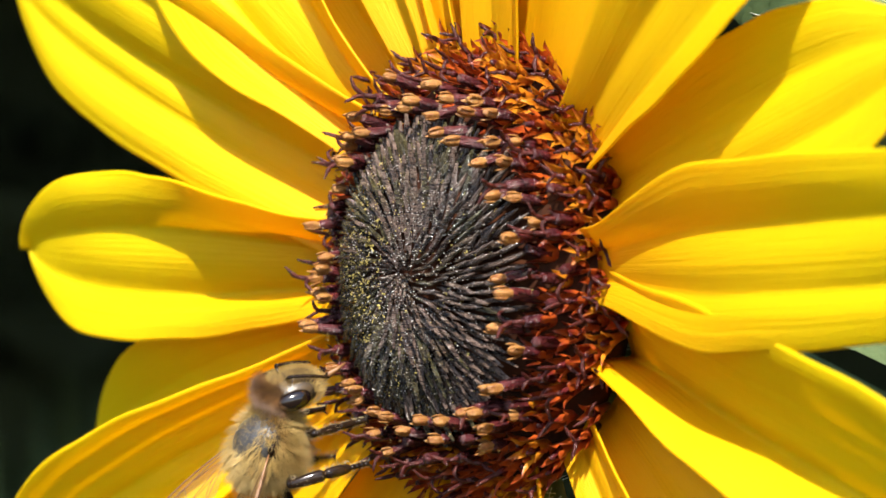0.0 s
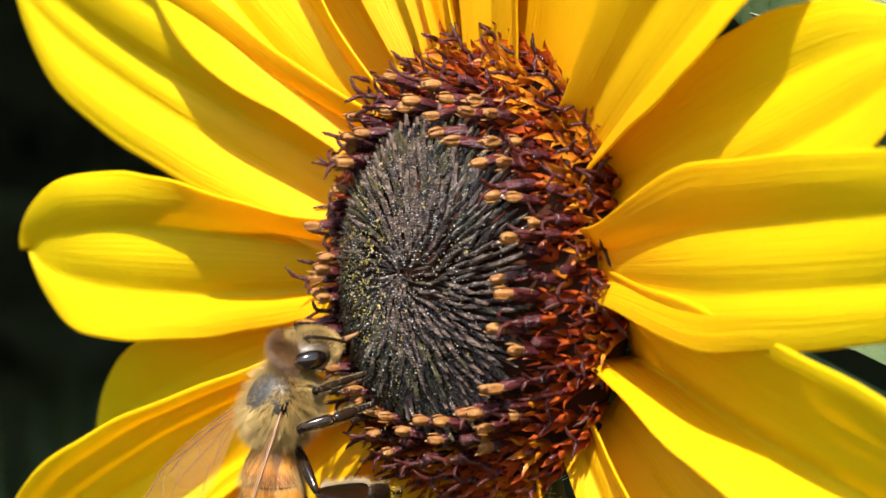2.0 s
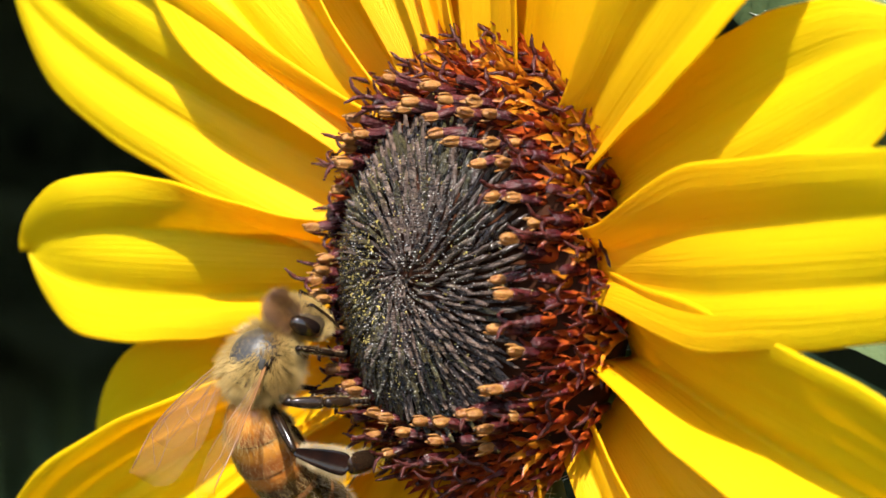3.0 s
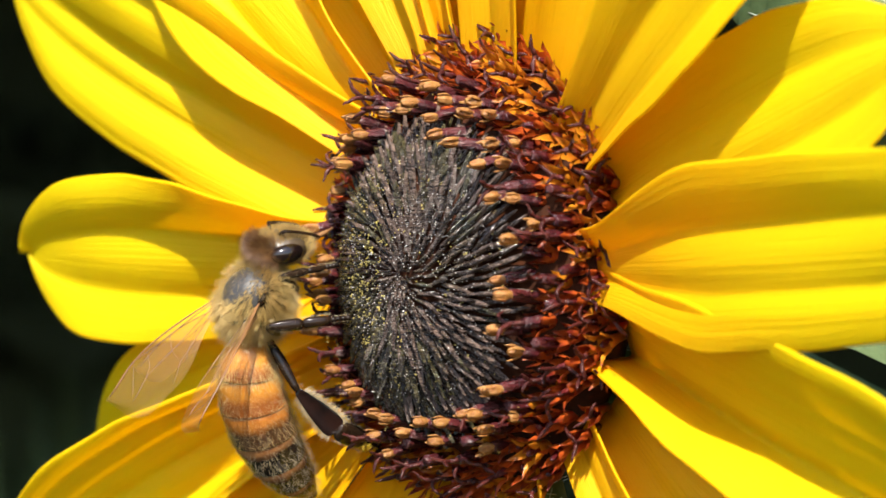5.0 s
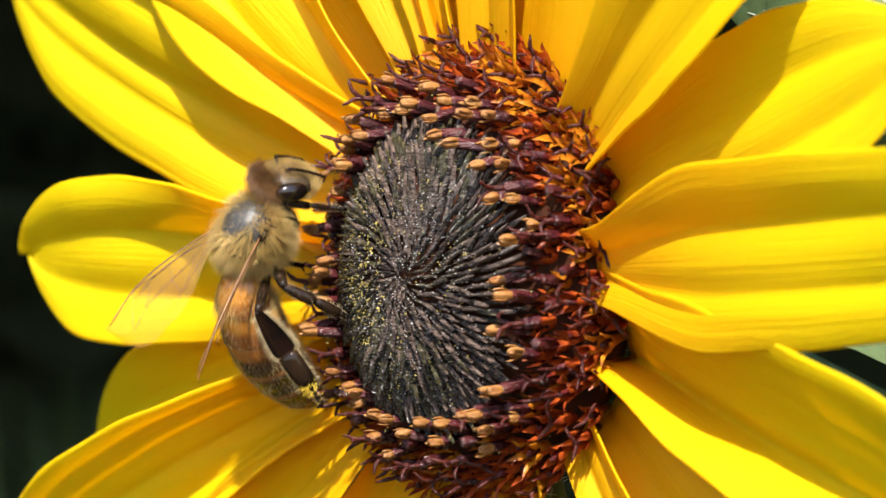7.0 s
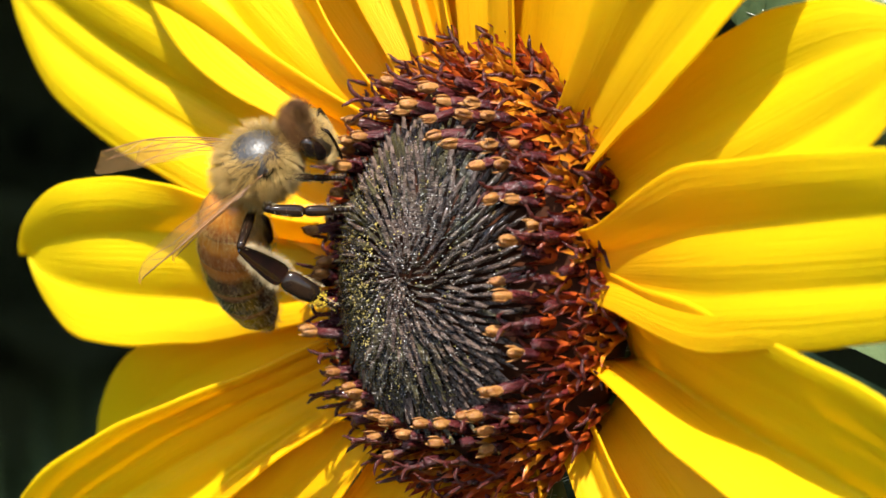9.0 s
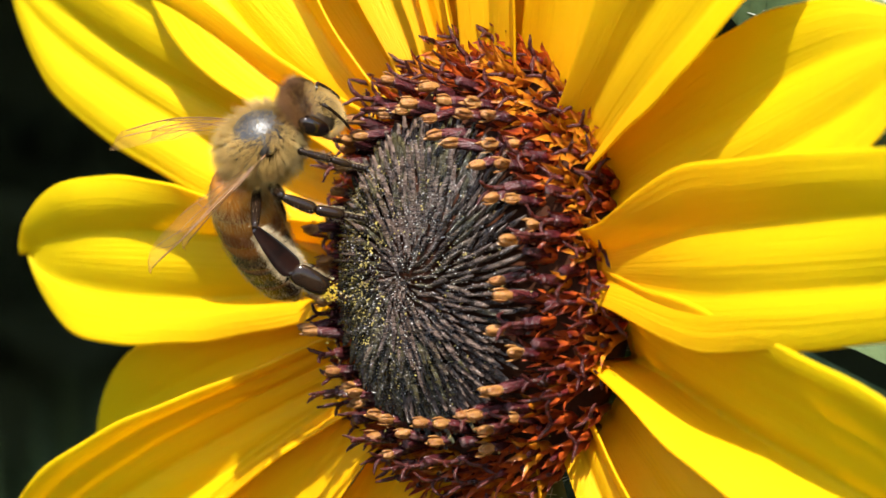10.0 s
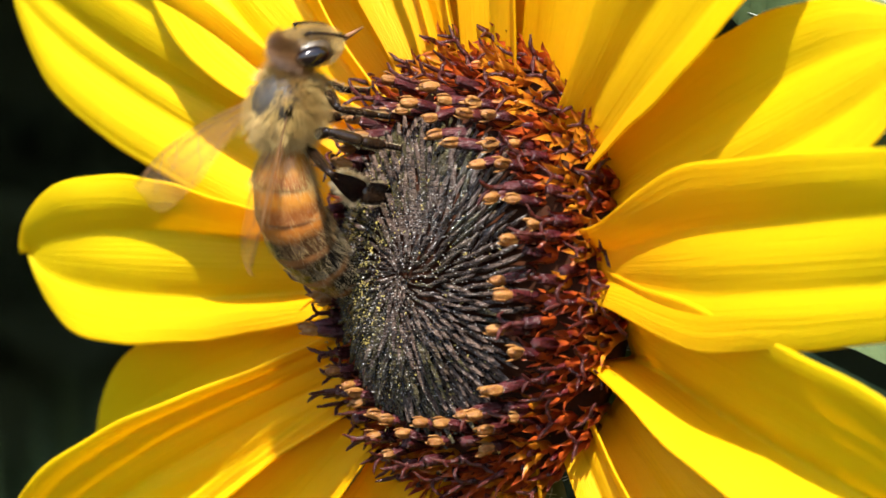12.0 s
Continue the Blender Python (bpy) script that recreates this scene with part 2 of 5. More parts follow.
def spike(geo, p, d, length, width, sag, mat=0):
    """One hair: a curved three-sided spike."""
    a, b = frame_along(d)
    mid = p + d * (length * 0.55) + sag * (length * 0.12)
    tip = p + d * length + sag * (length * 0.42)
    verts = []
    for q, w in ((p, width), (mid, width * 0.75)):
        for k in range(3):
            t = 2.094 * k
            verts.append(q + a * (w * math.cos(t)) + b * (w * math.sin(t)))
    verts.append(tip)
    geo.add(verts, [(0, 1, 4, 3), (1, 2, 5, 4), (2, 0, 3, 5), (3, 4, 6), (4, 5, 6), (5, 3, 6)], mat)


def smooth(a, b, x):
    x = min(1.0, max(0.0, (x - a) / (b - a)))
    return x * x * (3 - 2 * x)


# ---- the garden behind ----
def garden():
    g = Geo()
    n, half = 40, 60000.0
    g.add([((i / n - 0.5) * 2 * half, (j / n - 0.5) * 2 * half, 0) for j in range(n + 1) for i in range(n + 1)],
          [(j * (n + 1) + i, j * (n + 1) + i + 1, (j + 1) * (n + 1) + i + 1, (j + 1) * (n + 1) + i) for j in range(n) for i in range(n)])
    tagged(new("ground", g.mesh("ground", M_SOIL)), "dark bare garden soil in the shade", "ground", kind="structure")
    rnd = random.Random(4)
    g = Geo()

    def leaf(c, size):
        d = Vector((rnd.gauss(0, 1), rnd.gauss(0, 1), rnd.gauss(0, 0.6))).normalized()
        a, b = frame_along(d)
        c = Vector(c)
        g.add([c - a * size, c - a * size * 0.2 + b * size * 0.45, c + a * size, c - a * size * 0.2 - b * size * 0.45, c + d * size * 0.15],
              [(0, 1, 4), (1, 2, 4), (2, 3, 4), (3, 0, 4)])

    # dark twiggy core, lumpy, with the leaves round it
    # overhang and side slabs are unseen, added to keep sun off the backdrop
    for c, half_size in (((0, 2900, 1300), (2700, 320, 1300)), ((0, 1720, 2640), (2700, 1340, 160)), ((-2900, 1700, 1300), (300, 1200, 1300)), ((2900, 1700, 1300), (300, 1200, 1300))):
        ball(g, c, half_size, 40, 24, bend=lambda p: Vector([math.copysign(abs(v) ** 0.35, v) for v in p]) * (1 + 0.06 * noise.noise(p * 6)))
    for _ in range(12000):
        leaf((rnd.uniform(-2600, 2600), rnd.uniform(2300, 3000), rnd.uniform(0, 2500)), rnd.uniform(40, 90))
    for _ in range(7000):
        leaf((rnd.uniform(-2600, 2600), rnd.uniform(380, 3000), rnd.uniform(2350, 2750)), rnd.uniform(60, 120))
    for _ in range(15000):
        # the outside of the hedge and of its added, unseen overhang
        k = rnd.random()
        if k < 0.45:
            c = (rnd.uniform(-3100, 3100), rnd.uniform(420, 3250), rnd.uniform(2740, 2860))
        elif k < 0.7:
            c = (rnd.uniform(-3100, 3100), rnd.uniform(3150, 3300), rnd.uniform(0, 2750))
        else:
            side = rnd.choice((-1, 1))
            c = (side * rnd.choice((rnd.uniform(2480, 2640), rnd.uniform(3150, 3270))), rnd.uniform(480, 3250), rnd.uniform(0, 2750))
        leaf(c, rnd.uniform(70, 130))
    tagged(new("hedge", g.mesh("hedge", M_HEDGE, False)), "dense green hedge, colour darkened for deep shade, with an added unseen overhang", "hedge", kind="stuff")
    g = Geo()
    for _ in range(9000):
        x, y = rnd.uniform(-1500, 1500), rnd.uniform(850, 1700)
        h = rnd.triangular(650, 1165, 1110) * (1 - 0.25 * smooth(-120, 60, x)) * (1 - 0.5 * smooth(300, 1500, abs(x)))
        lean = Vector((rnd.gauss(0, 60), rnd.gauss(0, 60), 0))
        w = rnd.uniform(4, 9)
        p = [Vector((x, y, 0)), Vector((x, y, h * 0.6)) + lean * 0.4, Vector((x, y, h)) + lean]
        s = Vector((w, rnd.uniform(-w, w), 0))
        g.add([p[0] - s, p[0] + s, p[1] + s * 0.8, p[1] - s * 0.8, p[2]], [(0, 1, 2, 3), (3, 2, 4)])
    tagged(new("tall_grass", g.mesh("tall_grass", M_GRASS, False)), "tall green grass in half shade before the hedge", "grass", kind="stuff")


# ---- the flower ----
TURN = radians(54)
FACE = Matrix(((math.cos(TURN), 0, -math.sin(TURN), HEAD.x + 2.1 * MM),
               (-math.sin(TURN), 0, -math.cos(TURN), HEAD.y),
               (0, 1, 0, HEAD.z - 1.3 * MM),
               (0, 0, 0, 1)))
GOLDEN = math.pi * (3 - math.sqrt(5))
R_BUD, R_DISC = 8.3, 11.8


def dome(r):
    """Height of the flower's disc over the plane of its petals, at a radius."""
    if r < R_BUD:
        return 5.6 - 2.5 * (r / R_BUD) ** 2.4
    return 3.1 - 2.7 * ((r - R_BUD) / (R_DISC - R_BUD)) ** 1.2


def ray_petal(flower, phi, length, width, rise=12, curl=-14, z=0.2, cup=0.35, twist=0.0, side=0.0, pleat=1.0, wave=0.0, blunt=0.5, root=0.34, swell=0.52, creases=(-0.36, 0.36), folds=(1.0, 1.0, 1.0), lean=0.0, seed=0):
    """One ray petal: phi round the disc, rise and curl of its midrib in degrees, cup: how far its edges fold up.
    It is folded along creases (-1 to 1 across), with a bowed panel between them."""
    rnd = random.Random(seed + 7)
    ns, nv = 56, 48
    pts, tang = [], []
    r, zz, t = 11.0, z, 0.0
    steps = [1 - (1 - i / ns) ** 1.5 for i in range(ns + 1)] + [1.0]
    for i in range(ns + 1):
        q = steps[i]
        e = radians(rise + curl * q)
        pts.append(Vector((r, t, zz)))
        bend = radians(side) * q
        d = Vector((math.cos(e) * math.cos(bend), math.cos(e) * math.sin(bend), math.sin(e)))
        tang.append(d)
        leap = length * (steps[i + 1] - q)
        r, t, zz = r + d.x * leap, t + d.y * leap, zz + d.z * leap
    verts, uv, faces = [], [], []
    ph1, ph2 = rnd.uniform(0, 6), rnd.uniform(0, 6)
    wander = [rnd.uniform(-0.05, 0.05) for _ in creases]
    share = [k * rnd.uniform(0.85, 1.15) for k in folds[:len(creases)]]
    bow = rnd.uniform(15, 24) * pleat
    minor = [(rnd.uniform(-0.9, 0.9), rnd.uniform(-7, 7) * pleat, rnd.uniform(0.03, 0.07)) for _ in range(5)]
    for i in range(ns + 1):
        q = steps[i]
        d = tang[i]
        y = Vector((-d.y, d.x, 0)).normalized()
        up = d.cross(y)
        roll = radians(twist) * (0.3 + 0.7 * q)
        y, up = y * math.cos(roll) + up * math.sin(roll), up * math.cos(roll) - y * math.sin(roll)
        w = width / 2 * (root + (1 - root) * smooth(0.0, swell, q))
        if q > 0.55:
            w *= max(0.0, 1 - ((q - 0.55) / 0.45) ** (2.0 + blunt)) ** (0.5 + 0.25 * (1 - blunt))
        fold = math.degrees(cup * 1.9) * (0.7 + 0.3 * math.cos(math.pi * min(1, q * 1.02))) * (1 - 0.7 * smooth(0.78, 1.0, q))
        lively = math.sin(math.pi * min(1, q * 0.94 + 0.06)) ** 0.5

        def slope(v):
            """Degrees by which the petal rises across its width at v."""
            ends = [-1.0] + [c + k * math.sin(3 * q + 9 * k) for c, k in zip(creases, wander)] + [1.0]
            a = lean * fold / 40
            for c, k in zip(ends[1:-1], share):
                a += fold * 0.42 * k * math.tanh((v - c) / 0.05)
            for lo, hi in zip(ends, ends[1:]):
                if lo <= v <= hi:
                    a -= bow * lively * (2 * (v - lo) / (hi - lo) - 1) * (1 - abs(2 * (v - lo) / (hi - lo) - 1) ** 8)
            for c, k, wide in minor:
                a += k * lively * math.tanh((v - c - 0.06 * math.sin(4 * q + 20 * k)) / wide)
            a += 9.0 * lively * noise.noise(Vector((v * 8 + seed * 3.7, q * 1.3, seed)))
            return radians(a)

        row = [(0.0, 0.0)]
        for sign in (-1, 1):
            flat = lift = 0.0
            half_row = []
            for k in range(nv // 2):
                a = slope(sign * (k + 0.5) / (nv / 2))
                flat += sign * math.cos(a) * w / (nv / 2)
                lift += sign * math.sin(a) * w / (nv / 2)
                half_row.append((flat, lift))
            row = half_row[::-1] + row if sign < 0 else row + half_row
        for k, (flat, lift) in enumerate(row):
            v = 2 * k / nv - 1
            lift += wave * width * v * v * math.sin(q * 7 + ph1 + v) * 0.2 + 0.05 * math.sin(q * 11 + ph2 + 3 * v)
            sway = 0.10 * math.sin(q * 9 + ph2) * abs(v) + 0.04 * math.sin(q * 31 + ph1) * abs(v)
            verts.append(pts[i] + y * (flat + sway * v) + up * lift)
            uv.append((k / nv + seed * 1.37, q))
    n1 = nv + 1
    for i in range(ns):
        for k in range(nv):
            faces.append((i * n1 + k, (i + 1) * n1 + k, (i + 1) * n1 + k + 1, i * n1 + k + 1))
    g = Geo().add(verts, faces, 0, uv)
    ob = part("petal", g, M_PETAL, flower, at=pose(0, 0, 0, 0, 0, phi))
    skin = ob.modifiers.new("thickness", "SOLIDIFY")
    skin.thickness, skin.offset = 0.12 * MM, 0
    return ob


def petals(flower):
    # round the disc, from the left over the top
    ray_petal(flower, 178.4, 28.5, 11.2, 18, -14, 0.2, cup=0.60, blunt=0.6, root=0.64, seed=1, wave=0.35, twist=-13, creases=(-0.25, 0.42), folds=(0.7, 1.35), pleat=1.2)
    ray_petal(flower, 154.0, 32.7, 12.8, 21, -15, -0.4, cup=0.34, blunt=0.6, root=0.85, seed=2, twist=-6, creases=(-0.5, 0.15, 0.5), pleat=1.9)
    ray_petal(flower, 137.0, 24.8, 11.4, 16, -14, 0.6, cup=0.36, blunt=0.5, root=0.5, seed=3, pleat=1.2)
    ray_petal(flower, 123.5, 29.0, 10.0, 12, -14, -0.6, cup=0.4, blunt=0.5, root=0.5, seed=4)
    ray_petal(flower, 109.5, 29.0, 8.6, 13, -14, 0.5, cup=0.4, blunt=0.5, root=0.5, seed=5)
    ray_petal(flower, 100.2, 28.0, 8.0, 10, -14, 0.4, cup=0.4, blunt=0.5, root=0.5, seed=6)
    ray_petal(flower, 96.4, 28.0, 10.6, 4, -12, -0.8, cup=0.3, blunt=0.5, root=0.5, seed=7)
    ray_petal(flower, 77.9, 29.0, 9.6, 12, -10, 0.5, cup=0.3, blunt=0.5, root=0.55, seed=8)
    ray_petal(flower, 65.0, 29.0, 11.0, 8, -10, -0.7, cup=0.15, blunt=0.5, root=0.7, seed=9)
    ray_petal(flower, 34.4, 25.6, 9.6, 10.5, -8, 0.4, cup=0.36, blunt=0.5, root=0.55, seed=10)
    ray_petal(flower, 17.2, 25.2, 9.9, 10, -14, -0.2, cup=0.3, blunt=0.25, root=0.76, seed=11)
    ray_petal(flower, 2.4, 36.0, 9.3, 13, -14, 1.0, cup=0.52, blunt=0.5, root=0.48, seed=12, swell=0.32, twist=17, creases=(-0.40, 0.32), folds=(1.05, 0.6), pleat=1.2)
    ray_petal(flower, -15.6, 33.3, 10.4, 12.5, -13, -1.2, cup=0.44, blunt=0.5, root=0.8, seed=13, swell=0.32, twist=7, creases=(-0.33, 0.12, 0.40, 0.7), folds=(2.3, 0.15, 0.12, 0.0), lean=-24, pleat=1.1)
    ray_petal(flower, -35.4, 29.0, 10.4, 4, -12, -1.8, cup=0.4, blunt=0.5, root=0.5, seed=14)
    ray_petal(flower, -45.6, 28.0, 6.9, 10, -10, -0.6, cup=0.5, blunt=0.5, root=0.5, seed=15)
    ray_petal(flower, -69.7, 28.0, 9.4, 10, -10, -0.2, cup=0.4, blunt=0.5, root=0.5, seed=16)
    ray_petal(flower, -97.9, 28.0, 10.0, 10, -12, -0.5, cup=0.4, blunt=0.5, root=0.5, seed=17)
    ray_petal(flower, -120.4, 28.0, 11.4, 6, -12, -0.4, cup=0.35, blunt=0.5, root=0.5, seed=21)
    ray_petal(flower, -137.0, 29.0, 9.9, 14, -14, 0.5, cup=0.4, blunt=0.5, root=0.5, seed=18)
    ray_petal(flower, -152.6, 29.4, 12.2, 22, -16, 0.3, cup=0.30, blunt=0.6, root=0.5, seed=19, twist=-38, creases=(-0.70, -0.42, -0.10, 0.20, 0.48, 0.74), folds=(0.7, 0.6, 0.6, 0.6, 0.6, 0.5), pleat=2.3)
    ray_petal(flower, -164.3, 31.6, 9.9, 8, -14, -0.9, cup=0.28, blunt=0.6, root=0.55, seed=20)


def disc(flower):
    g = Geo()
    prof = [(0.01, 5.2)] + [(r, dome(r) - 0.45) for r in np.linspace(0.6, 11.2, 24)]
    prof += [(11.3, -0.6), (10.8, -1.6), (8.0, -3.2), (4.0, -4.6), (2.2, -5.6)]
    n = 64
    verts = [(r * math.cos(2 * math.pi * k / n), r * math.sin(2 * math.pi * k / n), z) for r, z in prof for k in range(n)]
    faces = [(i * n + k, (i + 1) * n + k, (i + 1) * n + (k + 1) % n, i * n + (k + 1) % n) for i in range(len(prof) - 1) for k in range(n)]
    part("disc_base", g.add(verts, faces), M_DISC, flower, "dark brown domed flower base")


def bract_shape(length, width, seed):
    """A strap that rises from its root (z up, x away from the flower's centre) to a blunt tip."""
    rnd = random.Random(seed)
    g = Geo()
    rows, prof = 7, (0.5, 0.85, 1.0, 0.95, 0.78, 0.50, 0.12)
    verts = []
    for i in range(rows):
        q = i / (rows - 1)
        x = length * (q - 0.28)
        z = 0.12 + 0.22 * q - 0.12 * q ** 4 + rnd.uniform(-0.02, 0.02)
        w = width * prof[i] * 0.5
        for y, h in ((-1.0, -0.24), (-0.72, -0.02), (0, 0.10), (0.72, -0.02), (1.0, -0.24)):
            verts.append((x, y * w, z + h * (1 - 0.5 * q)))
    faces = [(i * 5 + k, (i + 1) * 5 + k, (i + 1) * 5 + k + 1, i * 5 + k + 1) for i in range(rows - 1) for k in range(4)]
    return g.add(verts, faces)


def bracts(flower):
    """The unopened middle of the disc: dark scales in spirals that lean away from the centre."""
    rnd = random.Random(11)
    shapes = [bract_shape(1.75 + 0.16 * k, 0.27 + 0.022 * k, k) for k in range(4)]
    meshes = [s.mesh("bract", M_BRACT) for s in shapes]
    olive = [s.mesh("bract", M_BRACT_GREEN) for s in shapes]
    beads = Geo()
    count, rest, rest_olive = 540, Geo(), Geo()
    c = (R_BUD - 0.6) / math.sqrt(count)
    for i in range(2, count):
        r, a = c * math.sqrt(i), -i * GOLDEN
        p = Vector((r * math.cos(a), r * math.sin(a), dome(r)))
        swirl = a + radians(13 + rnd.gauss(0, 6))
        slope = -2.4 * 2.5 / R_BUD * (r / R_BUD) ** 1.4
        d = Vector((math.cos(swirl), math.sin(swirl), slope)).normalized()
        up = Vector((-slope * math.cos(a), -slope * math.sin(a), 1)).normalized()
        y = up.cross(d).normalized()
        up = d.cross(y)
        tilt = radians(rnd.uniform(3, 27) * smooth(0.8, 4, r) * (1 - 0.5 * (r / R_BUD) ** 3))
        d, up = d * math.cos(tilt) + up * math.sin(tilt), up * math.cos(tilt) - d * math.sin(tilt)
        s = rnd.uniform(0.85, 1.12) * (0.55 + 0.45 * smooth(0.5, 4.5, r))
        p = p + up * rnd.uniform(-0.06, 0.08)
        m = Matrix(((d.x * s, y.x * s, up.x * s, p.x), (d.y * s, y.y * s, up.y * s, p.y), (d.z * s, y.z * s, up.z * s, p.z), (0, 0, 0, 1)))
        # the scales on the lower and outer-left shoulder are still greenish, those at the upper edge too
        young = rnd.random() < 0.06 + 0.9 * max(smooth(-0.35, 0.7, (-0.6 * p.y - p.x) / R_BUD), 0.3 * smooth(0.15, 0.75, p.y / R_BUD))
        if i >= count - 290:
            mm = m.copy()
            mm.translation = m.translation * MM
            part("bract", (olive if young else meshes)[i % 4], None, flower, at=mm)
        else:
            (rest_olive if young else rest).join(shapes[i % 4], m)
    # the tightest scales, round the very centre
    for i in range(46):
        r, a = 0.19 * math.sqrt(i + 0.3), -i * GOLDEN
        d = Vector((math.cos(a), math.sin(a), 0.5)).normalized()
        y = Vector((-math.sin(a), math.cos(a), 0))
        up, s = d.cross(y), 0.40 + 0.10 * r
        x, z = r * math.cos(a), dome(r) - 0.02
        rest.join(shapes[i % 4], Matrix(((d.x * s, y.x * s, up.x * s, x * 1.0), (d.y * s, y.y * s, up.y * s, r * math.sin(a)), (d.z * s, y.z * s, up.z * s, z), (0, 0, 0, 1))))
    # pale glossy beads strewn over the scales to stand for sun glints
    for _ in range(1700):
        i = rnd.uniform(3, count)
        a, r = rnd.uniform(0, 2 * math.pi), c * math.sqrt(i)
        s = rnd.uniform(0.014, 0.042)
        ball(beads, (r * math.cos(a), r * math.sin(a), dome(r) + rnd.uniform(0.22, 0.50)), (s, s, s), 6, 4)
    tagged(part("gland_dew", beads, M_GLINT, flower, "tiny pale glossy beads added for the glints on the scales"), kind="stuff")
    tagged(part("bract_whorl", rest, M_BRACT, flower, "dark grey-brown beaded scales spiralling from the centre"), kind="stuff")
    tagged(part("bract_whorl", rest_olive, M_BRACT_GREEN, flower, "dark olive scales spiralling from the centre"), kind="stuff")


def corolla_shape(seed, wide):
    """A flared tube with five thin pointed teeth that curl outwards."""
    rnd = random.Random(seed)
    g = Geo()
    n = 10
    rows = [(0.0, 0.22), (0.7, 0.24), (1.3, 0.33), (1.75, 0.34 + 0.14 * wide)]
    verts = [(r * math.cos(2 * math.pi * k / n), r * math.sin(2 * math.pi * k / n), z) for z, r in rows for k in range(n)]
    faces = [(i * n + k, i * n + (k + 1) % n, (i + 1) * n + (k + 1) % n, (i + 1) * n + k) for i in range(len(rows) - 1) for k in range(n)]
    g.add(verts, faces)
    for j in range(5):
        k0, k1 = 3 * n + 2 * j, 3 * n + (2 * j + 1) % n
        p0, p1 = Vector(verts[k0]), Vector(verts[k1])
        out = Vector((p0.x + p1.x, p0.y + p1.y, 0)).normalized()
        sid = (p1 - p0).normalized()
        ln = rnd.uniform(0.65, 1.2) * (0.7 + 0.3 * wide)
        lean = radians(3 + 30 * wide * rnd.uniform(0.4, 1.2))
        curl = radians(rnd.uniform(-25, 55) * (0.4 + wide))
        p, ang, rows_of = (p0 + p1) / 2, lean * 0.4, [(k0, None, k1)]
        for i in range(1, 5):
            q = i / 4
            p = p + (out * math.sin(ang) + Vector((0, 0, math.cos(ang)))) * ln * 0.25
            ang += lean * 0.2 + curl * 0.25
            nor = out * math.cos(ang) - Vector((0, 0, math.sin(ang)))
            w = (0.19 + 0.03 * wide) * (1 - q ** 1.4) + 0.008
            o = len(g.v)
            g.v += [tuple(p - sid * w - nor * (0.45 * w)), tuple(p + nor * (0.30 * w)), tuple(p + sid * w - nor * (0.45 * w))]
            rows_of.append((o, o + 1, o + 2))
        a, b = rows_of[0], rows_of[1]
        g.f += [(a[0], b[1], b[0]), (a[0], a[2], b[1]), (a[2], b[2], b[1])]
        for a, b in zip(rows_of[1:], rows_of[2:]):
            g.f += [(a[0], a[1], b[1], b[0]), (a[1], a[2], b[2], b[1])]
        g.m += [0] * 9
    return g


def anther_shape(length, seed):
    g = Geo()
    zs = (1.2, 1.5, 1.5 + length * 0.5, 1.5 + length * 0.9, 1.5 + length)
    rnd = random.Random(seed)
    bx, by = rnd.uniform(-0.2, 0.2), rnd.uniform(-0.2, 0.2)
    pts = [(bx * ((z - 1.2) / 2) ** 2, by * ((z - 1.2) / 2) ** 2, z) for z in zs]
    tube(g, pts, (0.20, 0.27, 0.30, 0.28, 0.24) if length > 1.1 else (0.16, 0.19, 0.18, 0.13, 0.04), 15, ridge=lambda k, n: (1.0, 0.93, 0.74)[k % 3])
    return g, Vector(pts[-1])


def tip_shape(top, seed, spread):
    """The pale end that closes the anther tube: a lobed bud of five scales, one or two of them parted."""
    rnd = random.Random(seed)
    g = Geo()
    turn = rnd.uniform(0, 6)
    ln = rnd.uniform(0.62, 0.80)
    ring = [(0.22, -0.14), (0.26, 0.08), (0.28, ln * 0.35), (0.25, ln * 0.62), (0.18, ln * 0.85), (0.08, ln)]
    n = 20
    verts = []
    for r, z in ring:
        for k in range(n):
            a = 2 * math.pi * k / n
            lobe = 0.86 + 0.14 * abs(math.cos(2.5 * (a + turn)))
            dip = 0.10 * (1 - abs(math.cos(2.5 * (a + turn)))) * max(0, z)
            verts.append(top + Vector((r * lobe * math.cos(a), r * lobe * 0.85 * math.sin(a), z - dip)))
    faces = [(i * n + k, i * n + (k + 1) % n, (i + 1) * n + (k + 1) % n, (i + 1) * n + k) for i in range(len(ring) - 1) for k in range(n)]
    faces.append(tuple(range((len(ring) - 1) * n, len(ring) * n)))
    g.add(verts, faces)
    for j in range(2 + seed % 2):
        a = turn + 2.1 * j + rnd.uniform(-0.3, 0.3)
        out = Vector((math.cos(a), math.sin(a), 0))
        up = Vector((0, 0, 1))
        way = spread * rnd.uniform(0.5, 1.5)
        p0 = top + out * 0.19
        tube(g, [p0, p0 + out * (0.08 + 0.06 * way) + up * ln * 0.4, p0 + out * (0.02 + 0.2 * way) + up * ln * 0.8, p0 + out * (-0.04 + 0.3 * way) + up * ln * 1.05],
             (0.08, 0.12, 0.09, 0.02), 7, flat=0.45, hint=out)
    return g


